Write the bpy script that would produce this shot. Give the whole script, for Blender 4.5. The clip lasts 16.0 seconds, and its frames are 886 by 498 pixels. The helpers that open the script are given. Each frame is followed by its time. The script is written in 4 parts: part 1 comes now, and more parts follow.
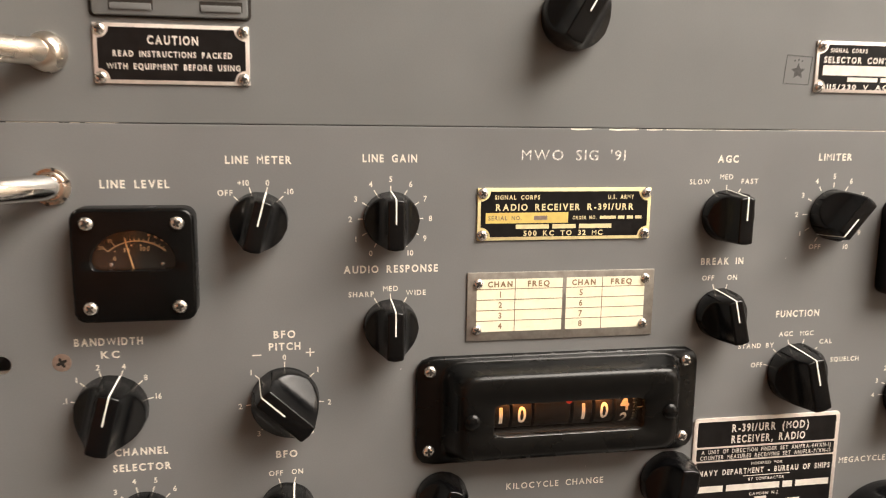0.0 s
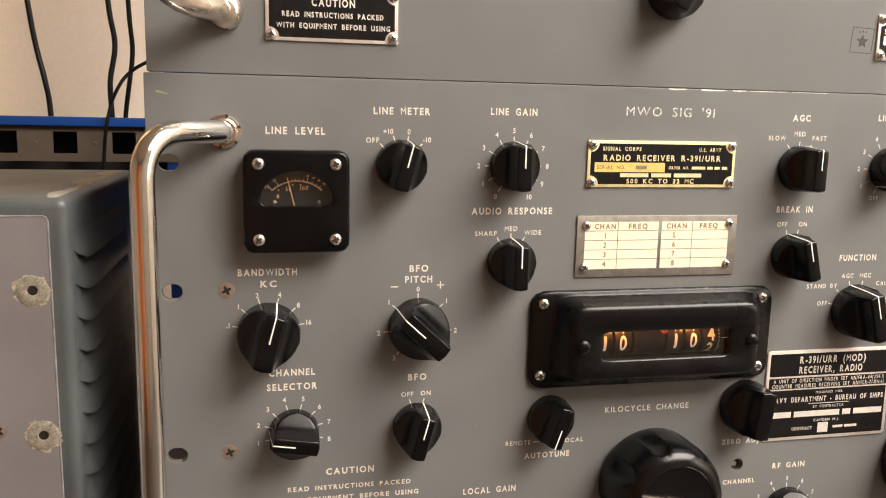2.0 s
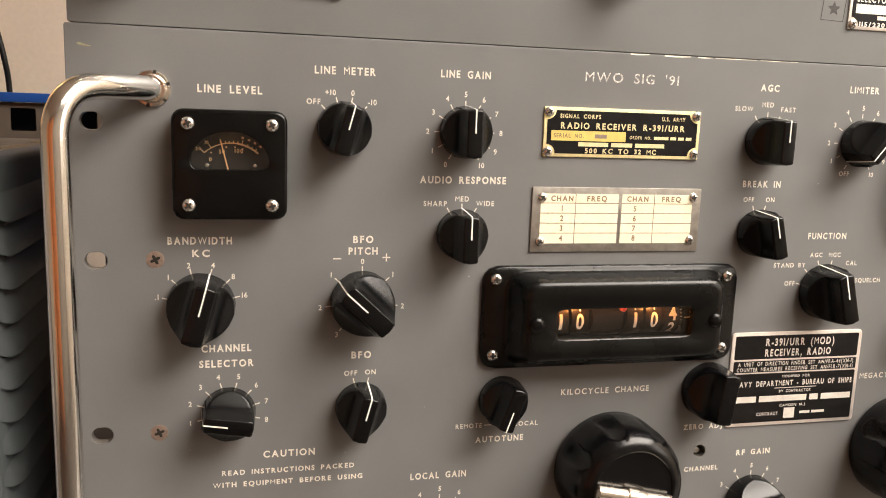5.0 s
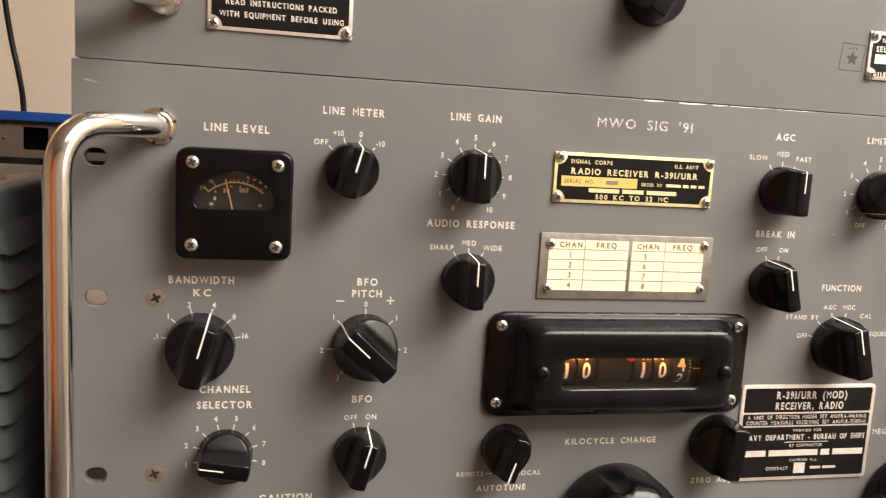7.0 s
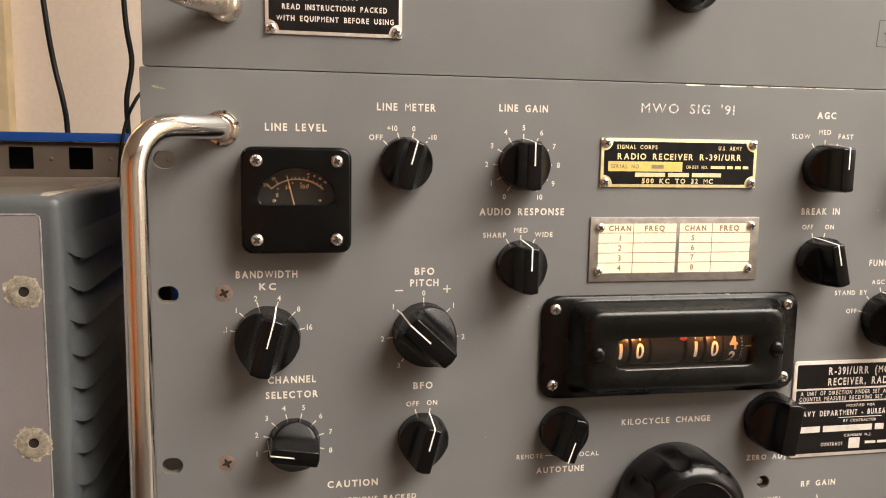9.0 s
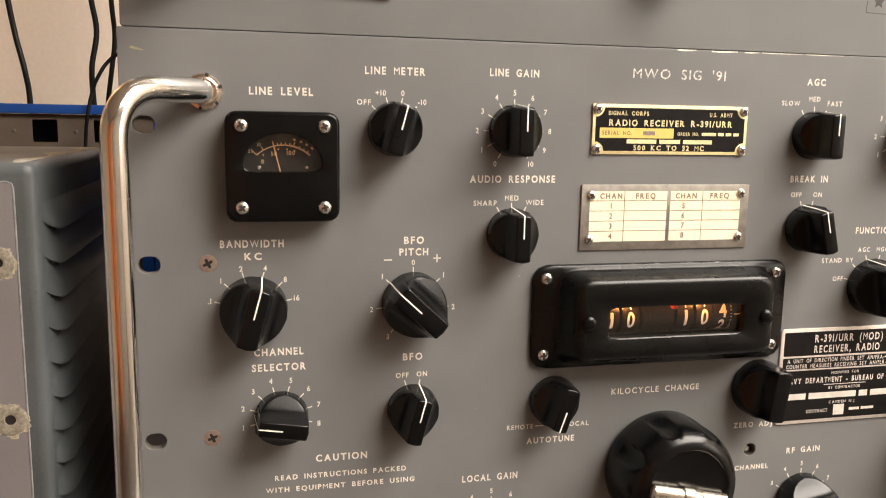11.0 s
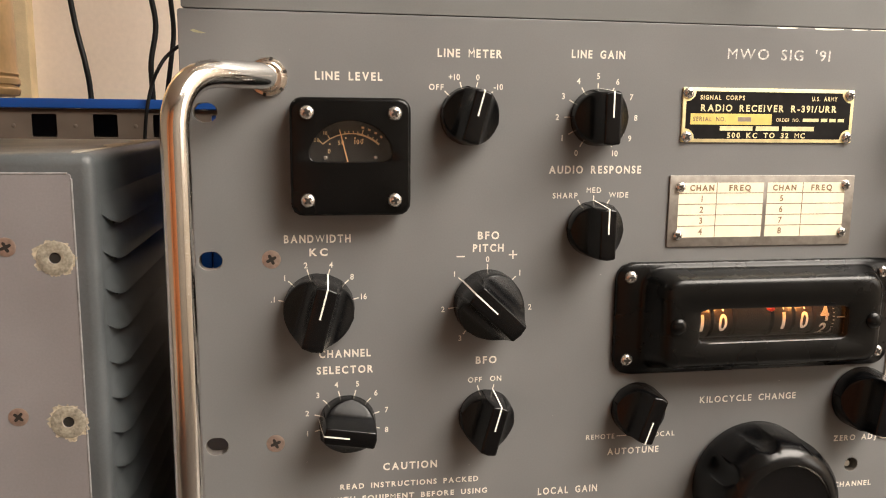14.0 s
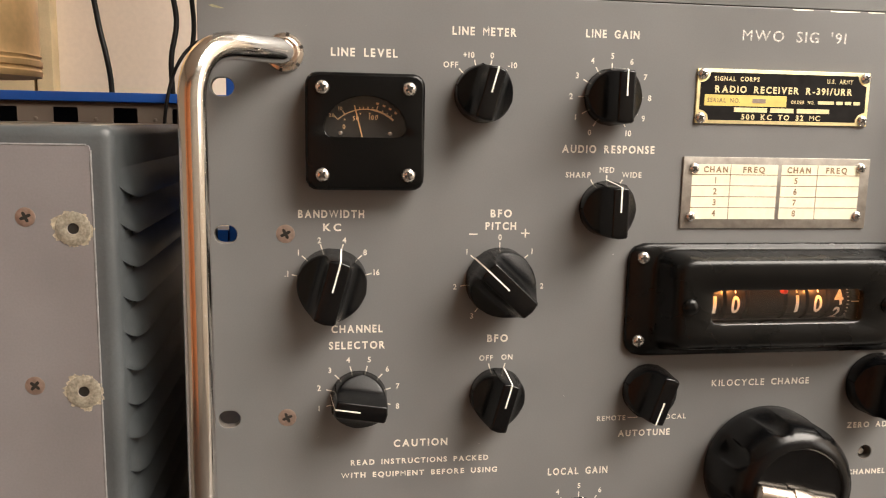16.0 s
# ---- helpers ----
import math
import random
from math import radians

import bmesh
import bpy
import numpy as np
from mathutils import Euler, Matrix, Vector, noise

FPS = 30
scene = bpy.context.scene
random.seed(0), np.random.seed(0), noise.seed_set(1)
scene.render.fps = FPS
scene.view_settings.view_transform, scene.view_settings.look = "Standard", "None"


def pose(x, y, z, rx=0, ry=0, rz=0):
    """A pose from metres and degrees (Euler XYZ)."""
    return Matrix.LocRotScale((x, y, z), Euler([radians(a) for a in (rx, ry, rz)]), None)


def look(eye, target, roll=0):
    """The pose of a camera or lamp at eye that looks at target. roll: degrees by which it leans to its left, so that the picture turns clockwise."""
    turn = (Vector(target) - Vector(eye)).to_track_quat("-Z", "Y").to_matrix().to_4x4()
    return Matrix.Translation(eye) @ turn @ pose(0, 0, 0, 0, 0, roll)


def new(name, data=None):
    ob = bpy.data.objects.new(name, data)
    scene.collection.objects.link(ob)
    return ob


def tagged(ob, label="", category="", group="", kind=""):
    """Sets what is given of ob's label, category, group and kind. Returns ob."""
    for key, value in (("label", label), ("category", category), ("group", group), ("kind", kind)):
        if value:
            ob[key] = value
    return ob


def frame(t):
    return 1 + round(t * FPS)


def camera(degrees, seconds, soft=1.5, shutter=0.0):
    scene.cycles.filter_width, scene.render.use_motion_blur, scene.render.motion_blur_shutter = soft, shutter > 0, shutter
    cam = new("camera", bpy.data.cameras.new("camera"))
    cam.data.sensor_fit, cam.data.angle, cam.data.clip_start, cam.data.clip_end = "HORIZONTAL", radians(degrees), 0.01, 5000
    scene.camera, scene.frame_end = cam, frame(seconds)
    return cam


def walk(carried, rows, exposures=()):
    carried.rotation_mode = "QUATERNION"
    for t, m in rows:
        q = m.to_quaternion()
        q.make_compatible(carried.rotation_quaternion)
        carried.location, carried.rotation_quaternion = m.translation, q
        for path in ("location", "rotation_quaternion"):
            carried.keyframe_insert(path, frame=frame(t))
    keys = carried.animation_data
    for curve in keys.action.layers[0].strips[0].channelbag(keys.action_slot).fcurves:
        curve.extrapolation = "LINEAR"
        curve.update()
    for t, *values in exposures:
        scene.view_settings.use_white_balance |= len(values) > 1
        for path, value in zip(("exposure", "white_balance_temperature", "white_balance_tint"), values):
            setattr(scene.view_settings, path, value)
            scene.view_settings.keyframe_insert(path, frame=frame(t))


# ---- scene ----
cam = camera(57.4, 16.0, soft=1.0, shutter=0.4)
PATH = [
    (0, (0.123, -0.334, 1.106), (0.491, 1.603, 0.772), 0.8),
    (0.5, (0.107, -0.373, 1.111), (0.469, 1.57, 0.805), 0.9),
    (1, (0.077, -0.382, 1.094), (0.443, 1.558, 0.779), 1.0),
    (1.5, (0.062, -0.372, 1.092), (0.454, 1.563, 0.769), 1.7),
    (2, (0.049, -0.367, 1.083), (0.479, 1.56, 0.765), 1.2),
    (2.5, (0.054, -0.348, 1.075), (0.517, 1.572, 0.762), 0.4),
    (3, (0.07, -0.343, 1.076), (0.55, 1.567, 0.729), 0.4),
    (3.5, (0.071, -0.351, 1.073), (0.557, 1.557, 0.723), 0.2),
    (3.7, (0.069, -0.353, 1.074), (0.551, 1.558, 0.743), 0.2),
    (5.8, (0.073, -0.350, 1.067), (0.537, 1.567, 0.735), 3.4),
    (6, (0.074, -0.348, 1.071), (0.54, 1.568, 0.738), 3.7),
    (6.5, (0.081, -0.347, 1.077), (0.548, 1.572, 0.764), 3.8),
    (7, (0.074, -0.345, 1.079), (0.512, 1.586, 0.798), 3.4),
    (7.5, (0.064, -0.344, 1.082), (0.464, 1.599, 0.829), 3.1),
    (8, (0.058, -0.336, 1.084), (0.433, 1.612, 0.828), 2.5),
    (8.5, (0.06, -0.349, 1.08), (0.426, 1.597, 0.8), 1.5),
    (8.7, (0.060, -0.355, 1.073), (0.425, 1.594, 0.818), 1.1),
    (10.8, (0.049, -0.349, 1.065), (0.505, 1.576, 0.774), 1.0),
    (11, (0.051, -0.346, 1.065), (0.505, 1.577, 0.755), 1.0),
    (11.5, (0.06, -0.34, 1.047), (0.529, 1.571, 0.69), -0.3),
    (12, (0.077, -0.329, 1.049), (0.554, 1.581, 0.694), -1.4),
    (12.5, (0.065, -0.293, 1.056), (0.497, 1.627, 0.701), -1.1),
    (13, (0.051, -0.298, 1.068), (0.426, 1.635, 0.717), -0.5),
    (13.5, (0.046, -0.308, 1.061), (0.393, 1.632, 0.722), 0.3),
    (14, (0.046, -0.321, 1.061), (0.377, 1.625, 0.74), 0.6),
    (14.5, (0.039, -0.334, 1.066), (0.337, 1.619, 0.753), 0.5),
    (15, (0.031, -0.327, 1.063), (0.294, 1.631, 0.751), 0.7),
    (15.5, (0.041, -0.32, 1.054), (0.307, 1.638, 0.746), 1.0),
    (16, (0.047, -0.325, 1.049), (0.339, 1.631, 0.746), 1.1),
]
walk(cam, [(t, look(eye, target, roll)) for t, eye, target, roll in PATH],
     [(0, -0.08), (0.5, -0.25), (1.0, -0.15), (2.0, -0.02), (3.5, 0.0), (7.5, 0.0), (8.5, -0.04), (11.0, 0.02), (16.0, 0.0)])

# ---------------------------------------------------------------- world and lights
TOP = 1.10          # height of the receiver panel's upper edge
wd = bpy.data.worlds.new("room_dark")
wd.use_nodes = True
wd.node_tree.nodes["Background"].inputs[0].default_value = (0.9, 0.8, 0.7, 1)
wd.node_tree.nodes["Background"].inputs[1].default_value = 0.02
scene.world = wd


def area_lamp(name, eye, target, sx, sy, watts, colour):
    d = bpy.data.lights.new(name, "AREA")
    d.shape, d.size, d.size_y, d.energy, d.color = "RECTANGLE", sx, sy, watts, colour
    ob = new(name, d)
    ob.matrix_world = look(eye, target)
    return ob


def point_lamp(name, at, watts, colour, radius):
    d = bpy.data.lights.new(name, "POINT")
    d.energy, d.color, d.shadow_soft_size = watts, colour, radius
    ob = new(name, d)
    ob.location = at
    return ob


KEY = Vector((1.40, -0.95, 2.34))
area_lamp("ceiling_panel_lamp", KEY, (KEY.x, KEY.y, 0), 1.70, 1.35, 136.0, (1.0, 0.918, 0.82))
# weak fill from the right, added; its window is unseen
area_lamp("side_fill_lamp", (2.28, -1.5, 1.55), (0.2, -0.1, 1.0), 1.1, 1.0, 1.0, (1.0, 0.97, 0.93))
scene.view_settings.exposure = 0.0


# ---------------------------------------------------------------- materials
def material(name, colour, rough=0.5, metal=0.0, vary=0.12, scale=40.0, bump=0.0, bump_scale=600.0, grain=0.0, emit=None, coat=0.0, spec=0.5):
    """Principled surface with two scales of colour and roughness variation and a fine relief."""
    m = bpy.data.materials.new(name)
    m.use_nodes = True
    nt = m.node_tree
    b = nt.nodes["Principled BSDF"]
    big = nt.nodes.new("ShaderNodeTexNoise")
    big.inputs["Scale"].default_value, big.inputs["Detail"].default_value = scale, 5.0
    fine = nt.nodes.new("ShaderNodeTexNoise")
    fine.inputs["Scale"].default_value, fine.inputs["Detail"].default_value = bump_scale, 3.0
    geo = nt.nodes.new("ShaderNodeNewGeometry")
    nt.links.new(geo.outputs["Position"], big.inputs["Vector"])
    nt.links.new(geo.outputs["Position"], fine.inputs["Vector"])
    ramp = nt.nodes.new("ShaderNodeMapRange")
    ramp.inputs["From Min"].default_value, ramp.inputs["From Max"].default_value = 0.3, 0.7
    ramp.inputs["To Min"].default_value, ramp.inputs["To Max"].default_value = 1.0 - vary, 1.0 + vary
    nt.links.new(big.outputs["Fac"], ramp.inputs["Value"])
    ramp2 = nt.nodes.new("ShaderNodeMapRange")
    ramp2.inputs["From Min"].default_value, ramp2.inputs["From Max"].default_value = 0.3, 0.7
    ramp2.inputs["To Min"].default_value, ramp2.inputs["To Max"].default_value = 1.0 - grain, 1.0 + grain
    nt.links.new(fine.outputs["Fac"], ramp2.inputs["Value"])
    mul = nt.nodes.new("ShaderNodeMath")
    mul.operation = "MULTIPLY"
    nt.links.new(ramp.outputs[0], mul.inputs[0])
    nt.links.new(ramp2.outputs[0], mul.inputs[1])
    sc = nt.nodes.new("ShaderNodeVectorMath")
    sc.operation = "SCALE"
    sc.inputs[0].default_value = colour
    nt.links.new(mul.outputs[0], sc.inputs["Scale"])
    nt.links.new(sc.outputs[0], b.inputs["Base Color"])
    rr = nt.nodes.new("ShaderNodeMapRange")
    rr.inputs["From Min"].default_value, rr.inputs["From Max"].default_value = 0.3, 0.7
    rr.inputs["To Min"].default_value, rr.inputs["To Max"].default_value = rough * 0.85, min(1.0, rough * 1.15)
    nt.links.new(big.outputs["Fac"], rr.inputs["Value"])
    nt.links.new(rr.outputs[0], b.inputs["Roughness"])
    b.inputs["Metallic"].default_value = metal
    b.inputs["Specular IOR Level"].default_value = spec
    if coat:
        b.inputs["Coat Weight"].default_value, b.inputs["Coat Roughness"].default_value = coat, 0.12
    if bump:
        bn = nt.nodes.new("ShaderNodeBump")
        bn.inputs["Strength"].default_value, bn.inputs["Distance"].default_value = bump, 0.0002
        nt.links.new(fine.outputs["Fac"], bn.inputs["Height"])
        nt.links.new(bn.outputs[0], b.inputs["Normal"])
    if emit:
        b.inputs["Emission Color"].default_value = (*emit[0], 1)
        b.inputs["Emission Strength"].default_value = emit[1]
    return m


def glass_material(name, tint=(1, 1, 1)):
    m = bpy.data.materials.new(name)
    m.use_nodes = True
    nt = m.node_tree
    nt.nodes.remove(nt.nodes["Principled BSDF"])
    out = nt.nodes["Material Output"]
    tr, gl = nt.nodes.new("ShaderNodeBsdfTransparent"), nt.nodes.new("ShaderNodeBsdfGlossy")
    tr.inputs[0].default_value, gl.inputs["Roughness"].default_value = (*tint, 1), 0.03
    fr, mx = nt.nodes.new("ShaderNodeFresnel"), nt.nodes.new("ShaderNodeMixShader")
    fr.inputs["IOR"].default_value = 1.5
    nt.links.new(fr.outputs[0], mx.inputs[0])
    nt.links.new(tr.outputs[0], mx.inputs[1])
    nt.links.new(gl.outputs[0], mx.inputs[2])
    nt.links.new(mx.outputs[0], out.inputs[0])
    return m


PAINT = material("grey_panel_paint", (0.176, 0.177, 0.177), 0.47, vary=0.05, scale=28, bump=0.10, bump_scale=1500, grain=0.03)
PAINT_UP = material("grey_upper_paint", (0.163, 0.166, 0.164), 0.47, vary=0.05, scale=28, bump=0.10, bump_scale=1500, grain=0.03)
CASE = material("warm_grey_case_paint", (0.243, 0.229, 0.236), 0.42, vary=0.07, scale=25, bump=0.08, bump_scale=1100, grain=0.04)
CASE_BLUE = material("blue_grey_case_paint", (0.090, 0.099, 0.104), 0.38, vary=0.14, scale=30, bump=0.3, bump_scale=900, grain=0.05)
BAKELITE = material("black_bakelite", (0.003, 0.003, 0.0033), 0.22, vary=0.2, scale=60, bump=0.04, bump_scale=1500, spec=0.33)
HOOD = material("black_hood_paint", (0.0035, 0.0035, 0.0034), 0.28, vary=0.2, scale=50, bump=0.12, bump_scale=1300, spec=0.30)
METERCASE = material("black_meter_plastic", (0.003, 0.003, 0.003), 0.25, vary=0.2, scale=60, bump=0.05, bump_scale=1300, spec=0.24)
LEGEND = material("cream_legend_paint", (0.80, 0.75, 0.66), 0.55, vary=0.10, scale=400, grain=0.08)
WORN = material("worn_white_stamp", (0.62, 0.60, 0.56), 0.6, vary=0.6, scale=900, grain=0.3)
POINTER = material("white_pointer_paint", (0.86, 0.84, 0.76), 0.5, vary=0.06, scale=300)
CHROME = material("polished_chrome", (0.92, 0.90, 0.87), 0.15, metal=1.0, vary=0.04, scale=60)
NICKEL = material("satin_nickel", (0.78, 0.70, 0.61), 0.27, metal=1.0, vary=0.06, scale=90, bump=0.1, bump_scale=900)
STEEL = material("screw_steel", (0.80, 0.76, 0.71), 0.26, metal=0.92, vary=0.08, scale=500, bump=0.08)
COPPERY = material("dull_brown_screw", (0.42, 0.33, 0.28), 0.42, metal=0.7, vary=0.2, scale=500, bump=0.2)
# near-black for chassis and inner parts, and for shade painted into recesses
RECESS = material("recess_shade_and_chassis_black", (0.02, 0.016, 0.012), 0.8, vary=0.2, scale=500)
BRASS = material("bright_brass_plate", (0.96, 0.83, 0.45), 0.42, metal=0.35, vary=0.10, scale=200, grain=0.05)
SILVER = material("pale_metal_plate", (0.82, 0.74, 0.68), 0.45, metal=0.6, vary=0.08, scale=200, grain=0.04)
ALU = material("dull_aluminium_plate", (0.40, 0.37, 0.33), 0.40, metal=0.75, vary=0.16, scale=160, grain=0.08, bump=0.15)
FIELD = material("black_plate_enamel", (0.009, 0.008, 0.008), 0.35, vary=0.25, scale=300, spec=0.25)
GOLDLET = material("brass_lettering", (0.90, 0.78, 0.46), 0.45, metal=0.3, vary=0.08, scale=400)
GOLDFILL = material("brass_serial_strip", (0.92, 0.70, 0.22), 0.42, metal=0.4, vary=0.08, scale=300)
SILVLET = material("pale_metal_lettering", (0.84, 0.78, 0.71), 0.45, metal=0.3, vary=0.08, scale=400)
CARD = material("cream_card_paper", (0.93, 0.87, 0.66), 0.6, vary=0.05, scale=120, grain=0.04)
CARDINK = material("brown_card_print", (0.30, 0.20, 0.11), 0.6, vary=0.2, scale=500)
INK = material("stamp_ink", (0.05, 0.048, 0.047), 0.6, vary=0.4, scale=900)
DIALFACE = material("dark_meter_dial", (0.009, 0.007, 0.005), 0.6, vary=0.2, scale=200)
DIALMARK = material("amber_dial_marks", (0.74, 0.49, 0.26), 0.6, vary=0.1, scale=400)
NEEDLE = material("orange_needle", (0.78, 0.44, 0.20), 0.5)
DRUM = material("black_counter_drum", (0.011, 0.008, 0.006), 0.4, vary=0.2, scale=300, spec=0.3)
NUMERAL = material("white_counter_numeral", (0.88, 0.80, 0.68), 0.5)
REDLAMP = material("red_dial_lamp", (0.6, 0.05, 0.02), 0.4, emit=((1.0, 0.06, 0.03), 0.15))
BAREDULL = material("dull_filler_patch", (0.50, 0.44, 0.33), 0.7, metal=0.1, vary=0.35, scale=300, bump=0.8, bump_scale=700, grain=0.3)
BAREBRIGHT = material("bare_metal_with_glint", (0.90, 0.86, 0.76), 0.45, metal=0.2, vary=0.1, scale=300)
BAREEDGE = material("worn_primer", (0.44, 0.405, 0.35), 0.6, vary=0.25, scale=250, bump=0.3, bump_scale=700, grain=0.15)
EDGEPALE = material("pale_plate_edge", (0.24, 0.236, 0.236), 0.45, vary=0.3, scale=180, grain=0.1)
REDWIRE = material("red_wire_insulation", (0.45, 0.02, 0.015), 0.45, vary=0.1, scale=100)
BARE = material("bare_chipped_metal", (0.38, 0.35, 0.28), 0.55, metal=0.25, vary=0.28, scale=350, bump=0.6, bump_scale=900, grain=0.25)
CHIP = material("yellow_paint_chip", (0.33, 0.31, 0.19), 0.6, vary=0.3, scale=600)
BLUE = material("blue_rack_enamel", (0.008, 0.065, 0.29), 0.35, vary=0.12, scale=20, bump=0.1)
STRIP = material("beige_perforated_steel", (0.125, 0.098, 0.078), 0.5, vary=0.14, scale=30, bump=0.1)
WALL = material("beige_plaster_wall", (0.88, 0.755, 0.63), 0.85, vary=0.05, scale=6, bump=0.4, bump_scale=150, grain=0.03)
# unseen side walls: the beige of the north wall darkened to limit bounce
SIDEWALL = material("toned_down_side_wall", (0.42, 0.355, 0.285), 0.85, vary=0.06, scale=6, grain=0.03)
WOODTRIM = material("pale_wood_trim", (0.70, 0.56, 0.34), 0.6, vary=0.18, scale=18, grain=0.05)
# unseen back wall, dimmed so that black knobs reflect little
BROWN = material("dimmed_unseen_back_wall", (0.19, 0.16, 0.13), 0.8, vary=0.08, scale=3, grain=0.05)
CEIL = material("off_white_ceiling_paint", (0.62, 0.59, 0.54), 0.9, vary=0.03, scale=4)
DOORWOOD = material("orange_brown_door_wood", (0.66, 0.25, 0.10), 0.5, vary=0.2, scale=5, grain=0.05)
FLOOR = material("dark_brown_floor", (0.05, 0.04, 0.033), 0.6, vary=0.15, scale=6, grain=0.06)
BENCH = material("dark_bench_top", (0.10, 0.085, 0.07), 0.4, vary=0.08, scale=8, grain=0.04)
CABLE = material("black_cable_rubber", (0.006, 0.0055, 0.0055), 0.5, vary=0.2, scale=60, spec=0.25)
GOLD = material("golden_brass_tube", (0.82, 0.54, 0.26), 0.45, metal=0.5, vary=0.10, scale=35, bump=0.15, bump_scale=300, grain=0.05)
BLOCK = material("dark_brown_block", (0.17, 0.092, 0.045), 0.6, vary=0.2, scale=40, grain=0.08)
LAMPGLOW = material("lamp_diffuser", (0.9, 0.9, 0.9), 0.5, emit=((1.0, 0.86, 0.70), 2.0))
# glow of the added window pane, extra fill from the right
FILLGLOW = material("glowing_fill_pane", (0.9, 0.9, 0.9), 0.5, emit=((1.0, 0.93, 0.84), 1.4))
GLASS = glass_material("clear_glass")


# ---------------------------------------------------------------- building helpers
WORLD = {}
PAN = Matrix(((0.001, 0, 0, 0), (0, 0, -0.001, 0), (0, 0.001, 0, 0), (0, 0, 0, 1)))   # panel millimetres (u, v, d) to metres


def P(u, v, d=0.0):
    """A place on the panels: u right from the left edge, v up from the receiver's upper edge, d towards the viewer; millimetres."""
    return Vector((u * 0.001, -d * 0.001, TOP + v * 0.001))


def thing(name, at, label, category, group="", kind=""):
    ob = new(name)
    ob.location = at
    ob.empty_display_size = 0.02
    WORLD[ob] = Matrix.Translation(at)
    return tagged(ob, label, category, group, kind)


def finish(me, angle=35):
    me.shade_smooth()
    me.set_sharp_from_angle(angle=radians(angle))
    return me


def link(name, me, parent, m, label=""):
    ob = new(name, me)
    if parent is not None:
        ob.parent = parent
        ob.matrix_parent_inverse = WORLD[parent].inverted()
    ob.matrix_basis = m
    WORLD[ob] = m.copy()
    if label:
        ob["label"] = label
    return ob


def part(name, bm, mat, parent, label="", at=None, turn=0.0, mm=True, angle=35, keep=False):
    """One mesh object under a thing or a part. The bmesh is in panel millimetres round the place `at`, or in metres if not mm."""
    me = bm
    if not keep:
        if mm:
            bmesh.ops.transform(bm, matrix=PAN, verts=bm.verts)
        bmesh.ops.recalc_face_normals(bm, faces=bm.faces)
        me = bpy.data.meshes.new(name)
        bm.to_mesh(me)
        bm.free()
        for x in (mat if isinstance(mat, tuple) else (mat,)):
            me.materials.append(x)
        finish(me, angle)
    m = Matrix.Translation(at if at is not None else (0, 0, 0))
    if turn:
        m = m @ Matrix.Rotation(radians(turn), 4, "Y")
    return link(name, me, parent, m, label)


def rrect(u0, v0, u1, v1, r, n=6):
    """Rounded rectangle, anticlockwise from its lower right corner."""
    pts = []
    for cx, cy, a0 in ((u1 - r, v0 + r, -90), (u1 - r, v1 - r, 0), (u0 + r, v1 - r, 90), (u0 + r, v0 + r, 180)):
        for k in range(n + 1):
            a = radians(a0 + 90.0 * k / n)
            pts.append((cx + r * math.cos(a), cy + r * math.sin(a)))
    return pts


def ring(r, n, cu=0.0, cv=0.0):
    return [(cu + r * math.cos(2 * math.pi * k / n), cv + r * math.sin(2 * math.pi * k / n)) for k in range(n)]


def sample(pts, cu, cv, n=96):
    """The outline seen from a centre at n even angles."""
    out = []
    for k in range(n):
        a = 2 * math.pi * k / n
        du, dv, best = math.cos(a), math.sin(a), None
        for (x0, y0), (x1, y1) in zip(pts, pts[1:] + pts[:1]):
            ex, ey = x1 - x0, y1 - y0
            det = du * -ey + ex * dv
            if abs(det) < 1e-9:
                continue
            t = ((x0 - cu) * -ey + ex * (y0 - cv)) / det
            s = (du * (y0 - cv) - dv * (x0 - cu)) / det
            if t > 0 and -1e-6 <= s <= 1 + 1e-6:
                best = t if best is None else max(best, t)
        out.append((cu + du * best, cv + dv * best))
    return out


def loft(loops, cap0=False, cap1=True, bm=None):
    """Skin through loops [(points, d)] that have the same count; d may be one number."""
    bm = bm or bmesh.new()
    rows = [[bm.verts.new((u, v, d)) for u, v in pts] for pts, d in loops]
    for a, b in zip(rows, rows[1:]):
        for k in range(len(a)):
            q = (k + 1) % len(a)
            bm.faces.new((a[k], a[q], b[q], b[k]))
    if cap0:
        bm.faces.new(rows[0][::-1])
    if cap1:
        bm.faces.new(rows[-1])
    return bm


def slab(u0, v0, u1, v1, r, d0, d1, edge=0.3, bm=None):
    """Rounded plate with an eased front edge."""
    e = edge
    return loft([(rrect(u0, v0, u1, v1, r), d0), (rrect(u0, v0, u1, v1, r), d1 - e),
                 (rrect(u0 + e * 0.3, v0 + e * 0.3, u1 - e * 0.3, v1 - e * 0.3, max(r - e * 0.3, 0.05)), d1 - e * 0.3),
                 (rrect(u0 + e, v0 + e, u1 - e, v1 - e, max(r - e, 0.05)), d1)], cap0=True, bm=bm)


def lathe(profile, n=32, cap=True):
    return loft([(ring(max(r, 0.001), n), d) for r, d in profile], cap0=cap, cap1=cap)


def flat(pts, d, thick=0.06, bm=None):
    bm = bm or bmesh.new()
    return loft([(pts, d - thick), (pts, d)], cap0=True, bm=bm)


def bar(u0, v0, u1, v1, w, d, bm=None, thick=0.06):
    """A painted stroke of width w between two points."""
    l = math.hypot(u1 - u0, v1 - v0)
    nx, ny = -(v1 - v0) / l * w / 2, (u1 - u0) / l * w / 2
    return flat([(u0 - nx, v0 - ny), (u1 - nx, v1 - ny), (u1 + nx, v1 + ny), (u0 + nx, v0 + ny)], d, thick, bm)


